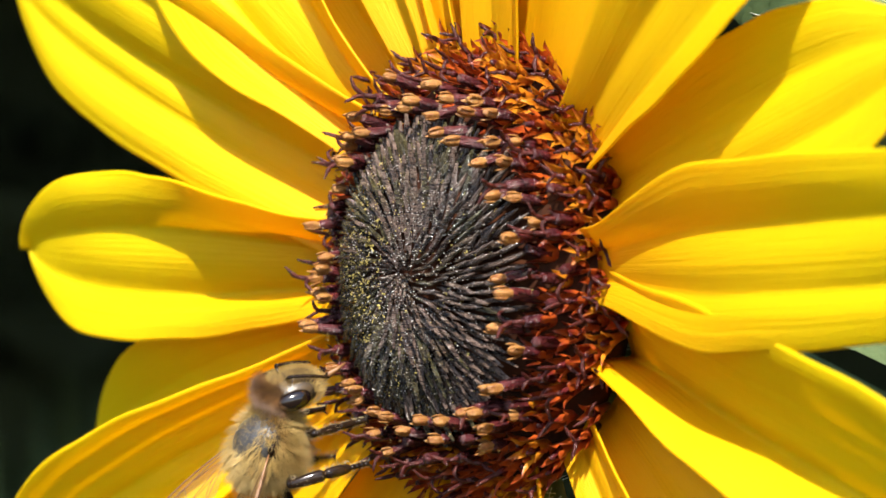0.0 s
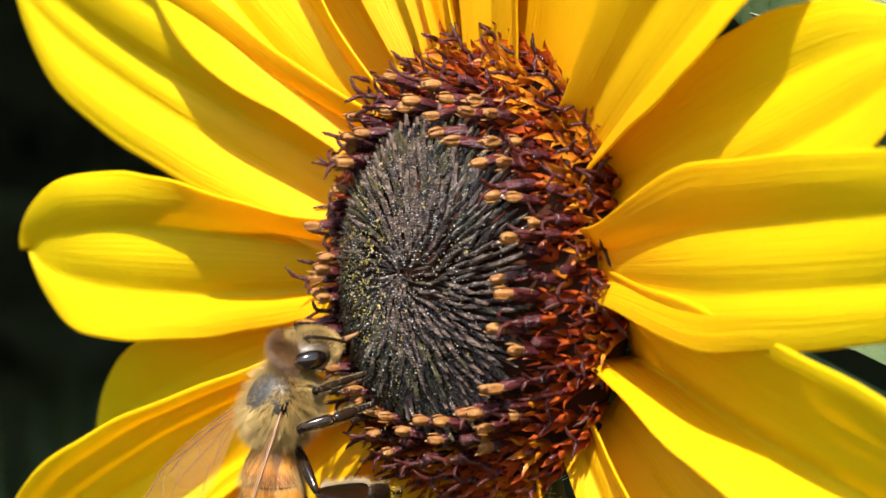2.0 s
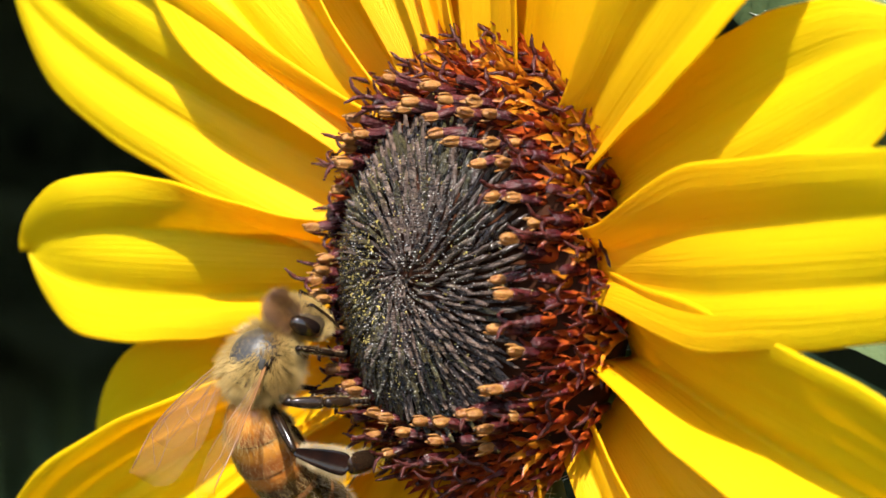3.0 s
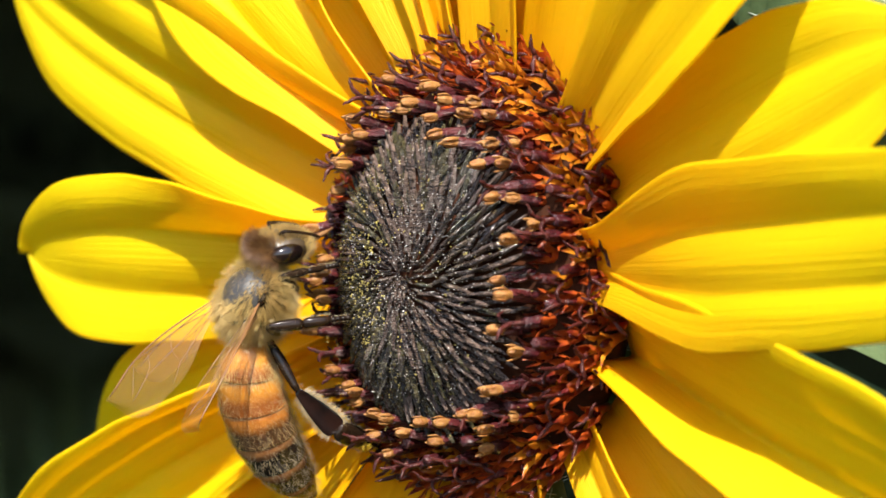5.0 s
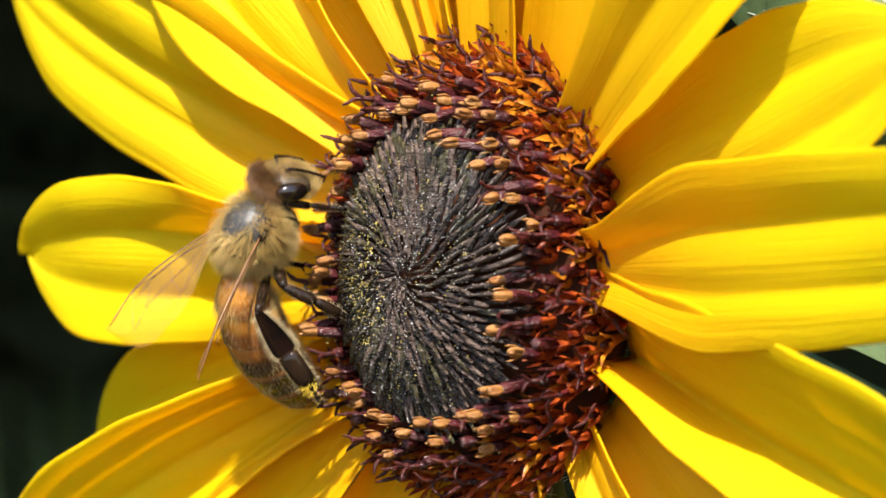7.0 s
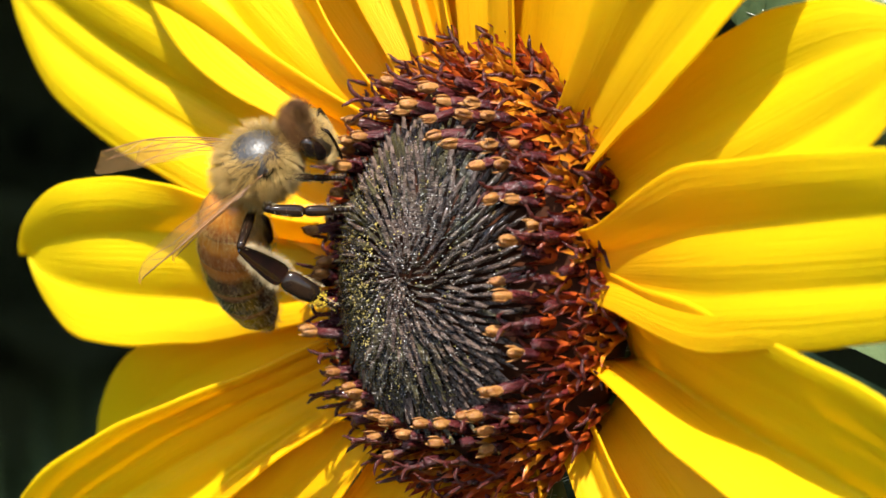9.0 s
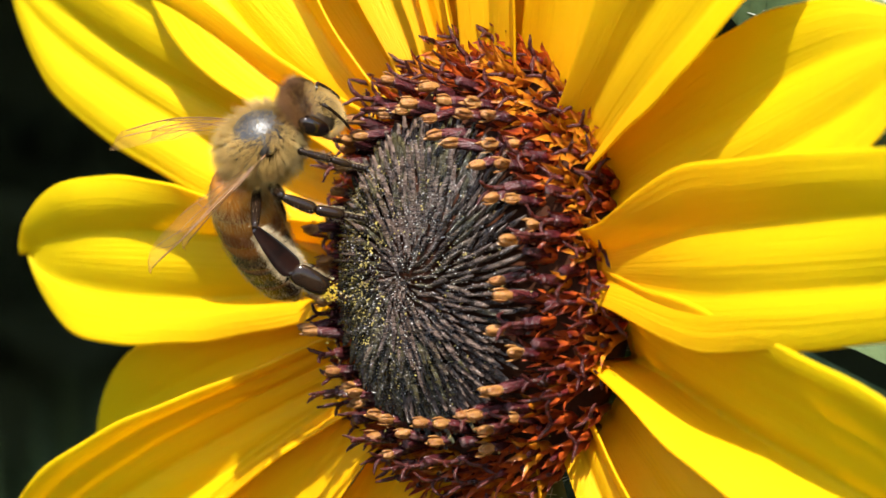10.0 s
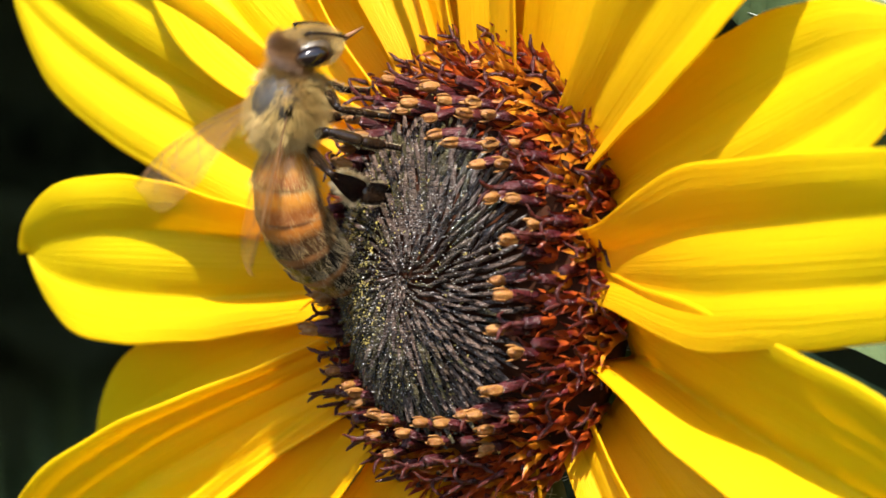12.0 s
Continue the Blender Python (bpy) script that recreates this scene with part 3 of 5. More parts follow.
def stigma_shape(base, seed, reach):
    """Two recurved arms, rough with papillae."""
    rnd = random.Random(seed)
    g = Geo()
    turn = rnd.uniform(0, 6.28)
    tube(g, [base - Vector((0, 0, 0.6)), base + Vector((0, 0, 0.35))], (0.13, 0.12), 6)
    for s in (0, 1):
        a = turn + math.pi * s + rnd.uniform(-0.3, 0.3)
        out = Vector((math.cos(a), math.sin(a), 0))
        p, ang, pts = base + Vector((0, 0, 0.3)), radians(rnd.uniform(5, 25)), []
        curl = radians(rnd.uniform(2, 20))
        for i in range(9):
            pts.append(p.copy())
            p = p + (out * math.sin(ang) + Vector((0, 0, math.cos(ang)))) * 0.15 * reach
            p += Vector((rnd.gauss(0, 0.02), rnd.gauss(0, 0.02), rnd.gauss(0, 0.02)))
            ang += curl + rnd.gauss(0, 0.12)
        tube(g, pts, [0.105 * rnd.uniform(0.75, 1.2) for _ in range(6)] + [0.09, 0.07, 0.03], 6)
        for _ in range(34):
            i = rnd.randrange(1, 9)
            w = Vector((rnd.gauss(0, 1), rnd.gauss(0, 1), rnd.gauss(0, 1))).normalized()
            size = rnd.uniform(0.025, 0.05)
            ball(g, pts[i] + w * 0.085 * (1 - i / 14), (size, size, size), 5, 4)
    return g


def florets(flower):
    """The open rim of the disc: tubes with pale tips inside, star-shaped cups with curled stigmas outside."""
    rnd = random.Random(23)
    kinds = []
    for k in range(9):
        wide = (0.15, 0.15, 0.2, 0.6, 0.6, 0.7, 1.0, 1.0, 1.0)[k]
        length = (2.2, 2.0, 2.4, 1.6, 1.9, 1.4, 0.7, 0.5, 0.9)[k]
        cor = corolla_shape(k, wide).mesh("floret", M_COROLLA_PALE if k in (3, 6) else M_COROLLA)
        a, top = anther_shape(length, k)
        anther = a.mesh("anther_tube", M_ANTHER)
        tip = tip_shape(top, k, 0.25 if k < 3 else 0.6).mesh("anther_tip", M_TIP)
        sti = stigma_shape(top + Vector((0, 0, -0.2 if k > 5 else 0.25)), k, (0.75, 0.9, 1.05)[k % 3]).mesh("stigma", M_STIGMA)
        kinds.append((cor, anther, tip, sti))
    c = 0.55
    for i in range(int((R_BUD / c) ** 2) + 2, int((R_DISC / c) ** 2)):
        r = min(R_DISC - 0.3, c * math.sqrt(i) + rnd.gauss(0, 0.08))
        a = -i * GOLDEN + rnd.gauss(0, 0.012)
        q = (r - R_BUD) / (R_DISC - R_BUD)
        stage = min(2, max(0, int(q * 4.2 + rnd.uniform(-0.3, 0.4))))
        k = stage * 3 + rnd.randrange(3)
        tilt = radians(-4 + 36 * max(0, q) ** 1.4 + rnd.gauss(0, 4))
        out = Vector((math.cos(a), math.sin(a), 0))
        side = Vector((-out.y, out.x, 0))
        z = (Vector((0, 0, math.cos(tilt))) + out * math.sin(tilt) + side * rnd.gauss(0, 0.06)).normalized()
        x = side.cross(z).normalized()
        y = z.cross(x)
        spin = Matrix.Rotation(rnd.uniform(0, 6.28), 4, "Z")
        p = (out * r + Vector((0, 0, dome(r) - (2.5, 2.2, 1.75)[stage]))) * MM
        s = rnd.uniform(0.98, 1.2)
        m = Matrix(((x.x, y.x, z.x, p.x), (x.y, y.y, z.y, p.y), (x.z, y.z, z.z, p.z), (0, 0, 0, 1))) @ spin @ Matrix.Diagonal((s, s, s, 1))
        cor, anther, tip, sti = kinds[k]
        f = part("floret", cor, None, flower, at=m)
        part("anther_tube", anther, None, f)
        if stage < 2 and not (stage == 1 and rnd.random() < 0.68):
            part("anther_tip", tip, None, f)
            if stage == 1 and rnd.random() < 0.4:
                part("stigma", sti, None, f)
        elif rnd.random() < 0.72:
            part("stigma", sti, None, f)


def pollen_dust(flower):
    rnd = random.Random(31)
    g = Geo()
    for _ in range(1050):
        # most of it lies on the shoulder where the bee has walked
        a = rnd.gauss(math.pi, 0.7) if rnd.random() < 0.75 else rnd.uniform(0, 6.28)
        r = 8.3 * math.sqrt(rnd.uniform(0.02, 1)) if rnd.random() < 0.8 else rnd.uniform(8, 12)
        s = rnd.uniform(0.02, 0.05) * (1.6 if rnd.random() < 0.06 else 1)
        lift = 0.42 if r < R_BUD else rnd.uniform(0.8, 2.0)
        p = Vector((r * math.cos(a), r * math.sin(a), dome(r) + lift + rnd.uniform(-0.12, 0.06)))
        for _ in range(rnd.choice((1, 1, 2, 3))):
            ball(g, p + Vector((rnd.gauss(0, 0.07), rnd.gauss(0, 0.07), rnd.uniform(-0.1, 0))), (s, s, s * 0.8), 5, 4)
    tagged(part("pollen", g, M_POLLEN, flower, "scattered yellow pollen grains"), kind="stuff")


def leaf_blade(length, width, fold, seed):
    """A pointed green blade along x with a sunk midrib and toothed edge."""
    rnd = random.Random(seed)
    ns, nv = 26, 10
    verts = []
    for i in range(ns + 1):
        q = i / ns
        w = width / 2 * math.sin(math.pi * min(1, q * 0.92 + 0.08) ** 0.75) * (1 + 0.06 * (i % 2)) + 0.02
        for k in range(nv + 1):
            v = 2 * k / nv - 1
            verts.append((length * q, w * v, fold * w * abs(v) - 0.10 * length * q * q + 0.02 * width * math.sin(9 * q + 4 * v + seed)))
    n1 = nv + 1
    return Geo().add(verts, [(i * n1 + k, (i + 1) * n1 + k, (i + 1) * n1 + k + 1, i * n1 + k + 1) for i in range(ns) for k in range(nv)])


def down(geo, count, length, seed, spread=1.0):
    """Fine hairs on a blade or stalk, from its faces."""
    rnd = random.Random(seed)
    out = Geo()
    for _ in range(count):
        f = geo.f[rnd.randrange(len(geo.f))]
        p = [Vector(geo.v[i]) for i in f]
        nor = (p[1] - p[0]).cross(p[2] - p[0])
        if nor.length < 1e-9:
            continue
        nor.normalize()
        if rnd.random() < 0.5:
            nor = -nor
        c = p[0].lerp(p[2], rnd.random())
        d = (nor + Vector((rnd.gauss(0, 0.5), rnd.gauss(0, 0.5), rnd.gauss(0, 0.5))) * spread).normalized()
        spike(out, c, d, length * rnd.uniform(0.5, 1.3), 0.025, Vector((0, 0, -0.3)))
    return out


def green_parts(flower):
    rnd = random.Random(5)
    shapes = []
    for k in range(3):
        b = leaf_blade(17 + 2 * k, 5.0, 0.25, k)
        shapes.append((b.mesh("green_bract", M_GREEN), down(b, 260, 0.9, k).mesh("down", M_DOWN, False)))
    for j in range(20):
        a = j * 18 + rnd.uniform(-5, 5)
        b, h = shapes[j % 3]
        ob = part("green_bract", b, None, flower, at=pose(0, 0, (-2.2 - 0.5 * (j % 2)) * MM, 0, 0, a) @ pose(9.5 * MM, 0, 0, rnd.uniform(-12, 12), rnd.uniform(2, 16), 0))
        part("down", h, None, ob)
    # the stalk bends down from the back of the head to the ground
    g = Geo()
    to_local = FACE.inverted()
    p0 = FACE @ Vector((0, 0, -0.004))
    away = (FACE.to_3x3() @ Vector((0, 0, -1))).normalized()
    pts = []
    for i in range(25):
        q = i / 24
        p = p0 + away * (0.10 * math.sin(min(1, q * 5) * math.pi / 2)) + Vector((0.02 * q, 0.03 * q, -max(0, q - 0.03) * (p0.z + 0.02) / 0.97))
        pts.append((to_local @ p) / MM)
    tube(g, pts, [4.0] + [4.6] * 23 + [6.5], 14)
    stalk = part("stalk", g, M_GREEN, flower, "green hairy flower stalk")
    part("down", down(g, 900, 1.5, 3), M_DOWN, stalk, smooth=False)
    for k, (x, y, z, rx, ry, rz, ln, wd) in enumerate(((10, 12, -10, 12, 14, 38, 52, 18), (13, 0, -11, -14, 16, 0, 56, 12), (30, -12, -24, 10, 15, -25, 80, 40), (13, 4, -11, 0, 15, 12, 62, 15))):
        b = leaf_blade(ln, wd, 0.18, 10 + k)
        lf = part("leaf", b, M_LEAF, flower, "grey-green hairy leaf behind the petals", at=pose(x * MM, y * MM, z * MM, rx, ry, rz))
        part("down", down(b, 350, 1.1, 20 + k), M_DOWN, lf, smooth=False)


def sunflower():
    flower = tagged(new("sunflower"), "open yellow sunflower head with a dark brown disc", "flower")
    flower.matrix_basis = FACE
    disc(flower)
    petals(flower)
    green_parts(flower)
    bracts(flower)
    florets(flower)
    pollen_dust(flower)
    return flower


# ---- the bee ----
# Its own space: x to the front, y to its left, z to its back; the origin lies in the thorax.
NECK = Vector((2.0, 0, 0.0))
WAIST = Vector((-2.25, 0, -0.40))


BEE_SIZE = 1.10


def fur(geo, spots, length, width, seed, back=0.35, sag=-0.1, stray=0.25):
    """Hairs that stand off a body; spots: rows of place, normal and share of the length."""
    rnd = random.Random(seed)
    for p, nor, share in spots:
        d = (nor + Vector((-back + rnd.gauss(0, stray), rnd.gauss(0, stray), rnd.gauss(0, stray)))).normalized()
        spike(geo, p, d, length * share * rnd.uniform(0.65, 1.25), width, Vector((-0.3, rnd.gauss(0, 0.3), sag)))
    return geo


def tufted(spots, count, seed, pull=0.75):
    """Turns the normals so that the hairs lean together in tufts."""
    rnd = random.Random(seed)
    heads = rnd.sample(spots, count)
    p = np.array([tuple(q[0]) for q in spots])
    h = np.array([tuple(q[0]) for q in heads])
    near = np.array([int(np.argmin(((h - row) ** 2).sum(1))) for row in p])
    out = []
    for (q, nor, share), k in zip(spots, near):
        aim = heads[k][0] + heads[k][1] * 0.62 - q
        out.append((q, nor.lerp(aim / 0.62, pull), share))
    return out


def on_ball(rnd, c, r, accept, count):
    """Places on an ellipsoid, with their normals."""
    out = []
    c, r = Vector(c), Vector(r)
    while len(out) < count:
        u = Vector((rnd.gauss(0, 1), rnd.gauss(0, 1), rnd.gauss(0, 1))).normalized()
        share = accept(u)
        if share <= 0 or rnd.random() > min(1, share * 2):
            continue
        p = c + Vector((u.x * r.x, u.y * r.y, u.z * r.z))
        nor = Vector((u.x / r.x, u.y / r.y, u.z / r.z)).normalized()
        out.append((p, nor, share))
    return out


def bee_thorax(bee):
    rnd = random.Random(41)
    g = ball(Geo(), (0, 0, 0), (1.85, 1.62, 1.66), 32, 20, bend=lambda p: Vector((p.x, p.y * (1 - 0.08 * p.x * p.x), p.z - 0.10 * p.x * p.x)))
    th = part("thorax", g, M_CHITIN, bee)
    s = ball(Geo(), (0, 0, 0), (1.87, 1.64, 1.685), 40, 30, bend=lambda p: Vector((p.x, p.y * (1 - 0.08 * p.x * p.x), p.z - 0.10 * p.x * p.x)) * (1.0 if p.z > 0.30 else 0.9))
    part("back_shield", s, M_SHIELD, th, "bare dark shiny shield on the back")
    s = ball(Geo(), (-1.15, 0, 0.98), (0.42, 0.85, 0.40), 18, 10)
    part("scutellum", s, M_SHIELD, th)

    def cover(u):
        if (u - Vector((0.02, math.copysign(0.86, u.y), 0.50))).length < 0.17:
            return 0.0
        bare = (u - Vector((0.28, 0, 0.95))).length
        return max(0.2, smooth(0.34, 0.94, bare)) if u.z > 0 else 0.85

    part("coat", fur(Geo(), tufted(on_ball(rnd, (0, 0, 0), (1.8, 1.57, 1.61), cover, 20000), 850, 2, 0.68), 0.84, 0.0055, 1, sag=-0.2, stray=0.13), M_HAIR, th, "dense tan hair", smooth=False)
    for y in (-1, 1):
        t = ball(Geo(), (0.14, 1.44 * y, 0.66), (0.40, 0.22, 0.20), 12, 8)
        part("wing_scale", t, M_LEG, th)
    return th


def bee_head(bee):
    rnd = random.Random(43)
    # the head's own space: origin at the neck, x to the front, the face looks forward and down
    g = ball(Geo(), (0.78, 0, -0.72), (0.80, 1.50, 1.50), 28, 18, bend=lambda p: Vector((p.x * (1 - 0.10 * p.z), p.y * (0.84 + 0.16 * p.z if p.z < 0 else 0.84 + 0.05 * p.z), p.z)))
    head = part("head", g, M_FACE, bee, at=Matrix.Translation(NECK * MM))
    for y in (-1, 1):
        e = ball(Geo(), (0, 0, 0), (0.48, 0.43, 0.84), 24, 16, bend=lambda p: Vector((p.x + 0.12 * p.z * p.z, p.y, p.z)))
        e.moved(Matrix.Translation((0.78, 1.33 * y, -0.22)) @ pose(0, 0, 0, 7 * y, -6, 0).to_3x3().to_4x4())
        part("eye", e, M_EYE, head, "large glossy black compound eye")
        a = Geo()
        base = Vector((1.45, 0.32 * y, -0.30))
        elbow = base + Vector((0.30, 0.45 * y, -0.05))
        tube(a, [base, base.lerp(elbow, 0.5), elbow], (0.08, 0.085, 0.09), 8)
        p, d = elbow, Vector((-0.10, 0.12 * y, -0.95)).normalized()
        pts = [p]
        for i in range(12):
            d = (d + Vector((-0.025, 0.0, 0.0))).normalized()
            p = p + d * 0.165
            pts.append(p)
        tube(a, pts, [0.075 if i % 2 else 0.09 for i in range(12)] + [0.04], 8)
        part("antenna", a, M_LEG, head)
        m = Geo()
        tube(m, [(0.85, 0.42 * y, -2.0), (1.02, 0.38 * y, -2.3), (1.02, 0.12 * y, -2.55)], (0.22, 0.20, 0.08), 8, flat=0.6)
        part("mandible", m, M_LEG, head)
    for x, y, z in ((0.78, 0, 0.82), (0.62, 0.24, 0.80), (0.62, -0.24, 0.80)):
        part("simple_eye", ball(Geo(), (x, y, z), (0.11, 0.11, 0.11), 8, 6), M_EYE, head)
    t = Geo()
    tube(t, [(0.75, 0, -2.1), (0.85, 0, -2.6), (1.0, 0, -3.1), (1.2, 0, -3.6)], (0.24, 0.17, 0.11, 0.05), 8)
    part("tongue", t, M_VEIN, head, "brown tongue probing a floret")

    def cover(u):
        if abs(u.y) > 0.70 and u.x < 0.8 and u.z > -0.35:
            return 0.0
        return 0.75 if u.x > 0 else 0.5

    part("face_hair", fur(Geo(), on_ball(rnd, (0.78, 0, -0.72), (0.78, 1.44, 1.48), cover, 7000), 0.44, 0.0055, 3, back=-0.1), M_HAIR, head, "short tan hair", smooth=False)

    def crown(u):
        return 0.9 if u.z > 0.50 and abs(u.y) < 0.8 and u.x < 0.75 else 0.0

    part("crown_hair", fur(Geo(), on_ball(rnd, (0.75, 0, -0.45), (0.76, 1.42, 1.26), crown, 3600), 0.72, 0.006, 4, back=0.15), M_HAIR_DARK, head, "brown hair on the crown", smooth=False)
    return head


SEGMENTS = ((1.40, 1.10, 1.66), (1.62, 1.62, 1.84), (1.64, 1.84, 1.82), (1.56, 1.82, 1.64), (1.46, 1.64, 1.28), (1.60, 1.28, 0.25))


def bee_abdomen(bee):
    rnd = random.Random(47)
    out = []
    mats = (M_AMBER, M_AMBER, M_BROWN, M_DARKPLATE, M_DARKPLATE, M_DARKPLATE)
    for i, (length, r0, r1) in enumerate(SEGMENTS):
        g = Geo()
        # each plate slips under the rear edge of the one before it
        xs = (0.30, 0.0, -length * 0.35, -length * 0.7, -length * 0.97, -length - 0.07, -length - 0.07, -length + 0.05)
        rs = []
        for x in xs[:6]:
            q = -x / length
            rs.append(r0 + (r1 - r0) * max(0, q) ** (0.75 if i < 3 else 1.3))
        rs[0] = max(0.5, r0 - 0.30)
        rs[5] = rs[4] * 1.01
        rs += [rs[5] - 0.09, rs[5] - 0.16]
        n = 30
        verts = []
        for x, r in zip(xs, rs):
            for k in range(n):
                w = 2 * math.pi * k / n
                y, z = math.cos(w), math.sin(w)
                verts.append((x, y * r, z * r * (0.90 if z > 0 else 0.82)))
        faces = [(a * n + k, (a + 1) * n + k, (a + 1) * n + (k + 1) % n, a * n + (k + 1) % n) for a in range(len(xs) - 1) for k in range(n)]
        faces.append(tuple(range(n)))
        faces.append(tuple(reversed(range((len(xs) - 1) * n, len(xs) * n))))
        g.add(verts, faces)
        seg = part("abdomen_plate", g, mats[i], bee, ("amber plate", "amber plate with a dark rear band", "brown plate with a dark band", "dark brown plate", "dark brown plate", "dark pointed tail plate")[i])
        spots = []
        for _ in range((2600, 1500, 1400, 900, 700, 450)[i]):
            w = rnd.uniform(0, 2 * math.pi)
            q = rnd.random() ** (1.0 if i < 1 else 0.7)
            r = r0 + (r1 - r0) * q
            nor = Vector((0, math.cos(w), math.sin(w)))
            spots.append((Vector((-q * length, math.cos(w) * r * 0.99, math.sin(w) * r * (0.9 if nor.z > 0 else 0.82))), nor, (1.0 if i < 1 else 0.55) * (1.5 if nor.z < -0.3 else 1)))
        part("plate_hair", fur(Geo(), spots, 0.58 if i < 1 else 0.50, 0.0036, 60 + i, back=1.5), M_HAIR if i < 1 else M_HAIR_AMBER if i < 3 else M_HAIR_PALE, seg, smooth=False)
        out.append(seg)
    return out


def abdomen_poses(bend, waist):
    """Where the plates lie in the bee's space when it hinges at the waist and bows down along its length, in degrees."""
    m = Matrix.Translation(WAIST) @ pose(0, 0, 0, 0, -waist, 0)
    out = []
    for i, (length, r0, r1) in enumerate(SEGMENTS):
        out.append(m.copy())
        m = m @ Matrix.Translation((-length, 0, 0)) @ pose(0, 0, 0, 0, -bend * (0.2, 0.22, 0.22, 0.2, 0.16, 0)[i], 0)
    return out


def wing_geo(length, chord, veins, seed):
    """A membrane along +y with its front edge towards +x, and its veins."""
    ns, nc = 22, 8
    verts = []

    def at(q, k):
        lead = 0.16 * chord * math.sin(q * math.pi * 0.9) + 0.05
        w = chord * (0.12 + 0.88 * smooth(0, 0.62, q)) * max(0.0, 1 - max(0, (q - 0.74) / 0.26) ** 2.4) ** 0.55
        x = lead - k * w - 0.12 * chord * smooth(0.7, 1, q)
        return Vector((x, q * length, 0.10 * math.sin(k * 9 + q * 3) * q + 0.28 * math.sin(q * 2.4) - 0.25 * k * k * q))

    for i in range(ns + 1):
        for j in range(nc + 1):
            verts.append(at(i / ns, j / nc))
    n1 = nc + 1
    mem = Geo().add(verts, [(i * n1 + j, (i + 1) * n1 + j, (i + 1) * n1 + j + 1, i * n1 + j + 1) for i in range(ns) for j in range(nc)])
    v = Geo()
    for pts, r in veins:
        line = []
        for (q0, k0), (q1, k1) in zip(pts, pts[1:]):
            line += [at(q0 + (q1 - q0) * s / 5, k0 + (k1 - k0) * s / 5) for s in range(5)]
        line.append(at(*pts[-1]))
        tube(v, line, [r * 0.5] * (len(line) - 1) + [r * 0.3], 5)
    return mem, v


FORE_VEINS = (
    (((0, 0), (0.3, 0), (0.6, 0), (0.97, 0.05)), 0.075),
    (((0, 0.3), (0.25, 0.16), (0.5, 0.12), (0.72, 0.02)), 0.05),
    (((0, 0.5), (0.2, 0.5), (0.45, 0.42), (0.7, 0.42), (0.88, 0.6)), 0.035),
    (((0, 0.8), (0.25, 0.8), (0.5, 0.75), (0.62, 0.92)), 0.035),
    (((0.45, 0.13), (0.5, 0.42), (0.5, 0.75)), 0.03),
    (((0.62, 0.07), (0.66, 0.3), (0.72, 0.42)), 0.03),
    (((0.72, 0.03), (0.80, 0.25), (0.86, 0.5)), 0.028),
)
HIND_VEINS = (
    (((0, 0), (0.5, 0.02), (0.95, 0.1)), 0.05),
    (((0, 0.5), (0.35, 0.5), (0.6, 0.45), (0.85, 0.55)), 0.03),
    (((0.35, 0.5), (0.5, 0.8), (0.6, 0.98)), 0.03),
)
WING_ROOT = Vector((0.0, 1.36, 0.70))


def bee_wings(bee):
    wings = []
    for y in (-1, 1):
        flip = Matrix.Diagonal((1, y, 1, 1))
        for name, length, chord, veins in (("fore_wing", 8.0, 2.7, FORE_VEINS), ("hind_wing", 5.6, 1.7, HIND_VEINS)):
            mem, v = wing_geo(length, chord, veins, 1)
            mem.moved(flip)
            v.moved(flip)
            w = part(name, mem, M_WING, bee, "clear amber-tinted wing with brown veins")
            part("venation", v, M_VEIN, w)
            wings.append((w, y, name == "hind_wing"))
    return wings


def wing_pose(y, hind, sweep, lift, feather):
    """sweep: degrees back from straight out; lift: up from level; feather: turn about the wing's length."""
    root = WING_ROOT + (Vector((-0.55, -0.05, -0.2)) if hind else Vector((0, 0, 0)))
    root = Vector((root.x, root.y * y, root.z))
    sweep -= 6 if hind else 0
    m = pose(0, 0, 0, lift * y, 0, 0) @ pose(0, 0, 0, 0, 0, sweep * y) @ pose(0, 0, 0, 0, feather, 0)
    return Matrix.Translation(root) @ m


LEGS = {
    "fore": (Vector((1.25, 0.75, -1.45)), 1.75, 1.55, 1.9, 0.24, 0.21, 0.17),
    "middle": (Vector((-1.0, 1.10, -1.2)), 1.75, 1.68, 2.5, 0.27, 0.31, 0.27),
    "hind": (Vector((-1.7, 0.95, -1.1)), 2.7, 2.75, 3.1, 0.24, 0.60, 0.54),
}


def slab(geo, rows, hollow=0.0, n=16):
    """A flattened limb along +z; rows of z, half width (along y), half thickness (along x); hollow sinks its outer (+x) face."""
    verts = []
    for z, w, th in rows:
        for k in range(n):
            a = 2 * math.pi * k / n
            cy, cx = math.sin(a), math.cos(a)
            cy = math.copysign(abs(cy) ** 0.75, cy)
            x = th * cx
            if cx > 0:
                x = th * cx * (1 - hollow) - hollow * th * (1 - abs(cy)) * 1.2
            verts.append((x, w * cy, z))
    m = len(rows)
    faces = [(i * n + k, i * n + (k + 1) % n, (i + 1) * n + (k + 1) % n, (i + 1) * n + k) for i in range(m - 1) for k in range(n)]
    faces += [tuple(reversed(range(n))), tuple(range((m - 1) * n, m * n))]
    return geo.add(verts, faces)


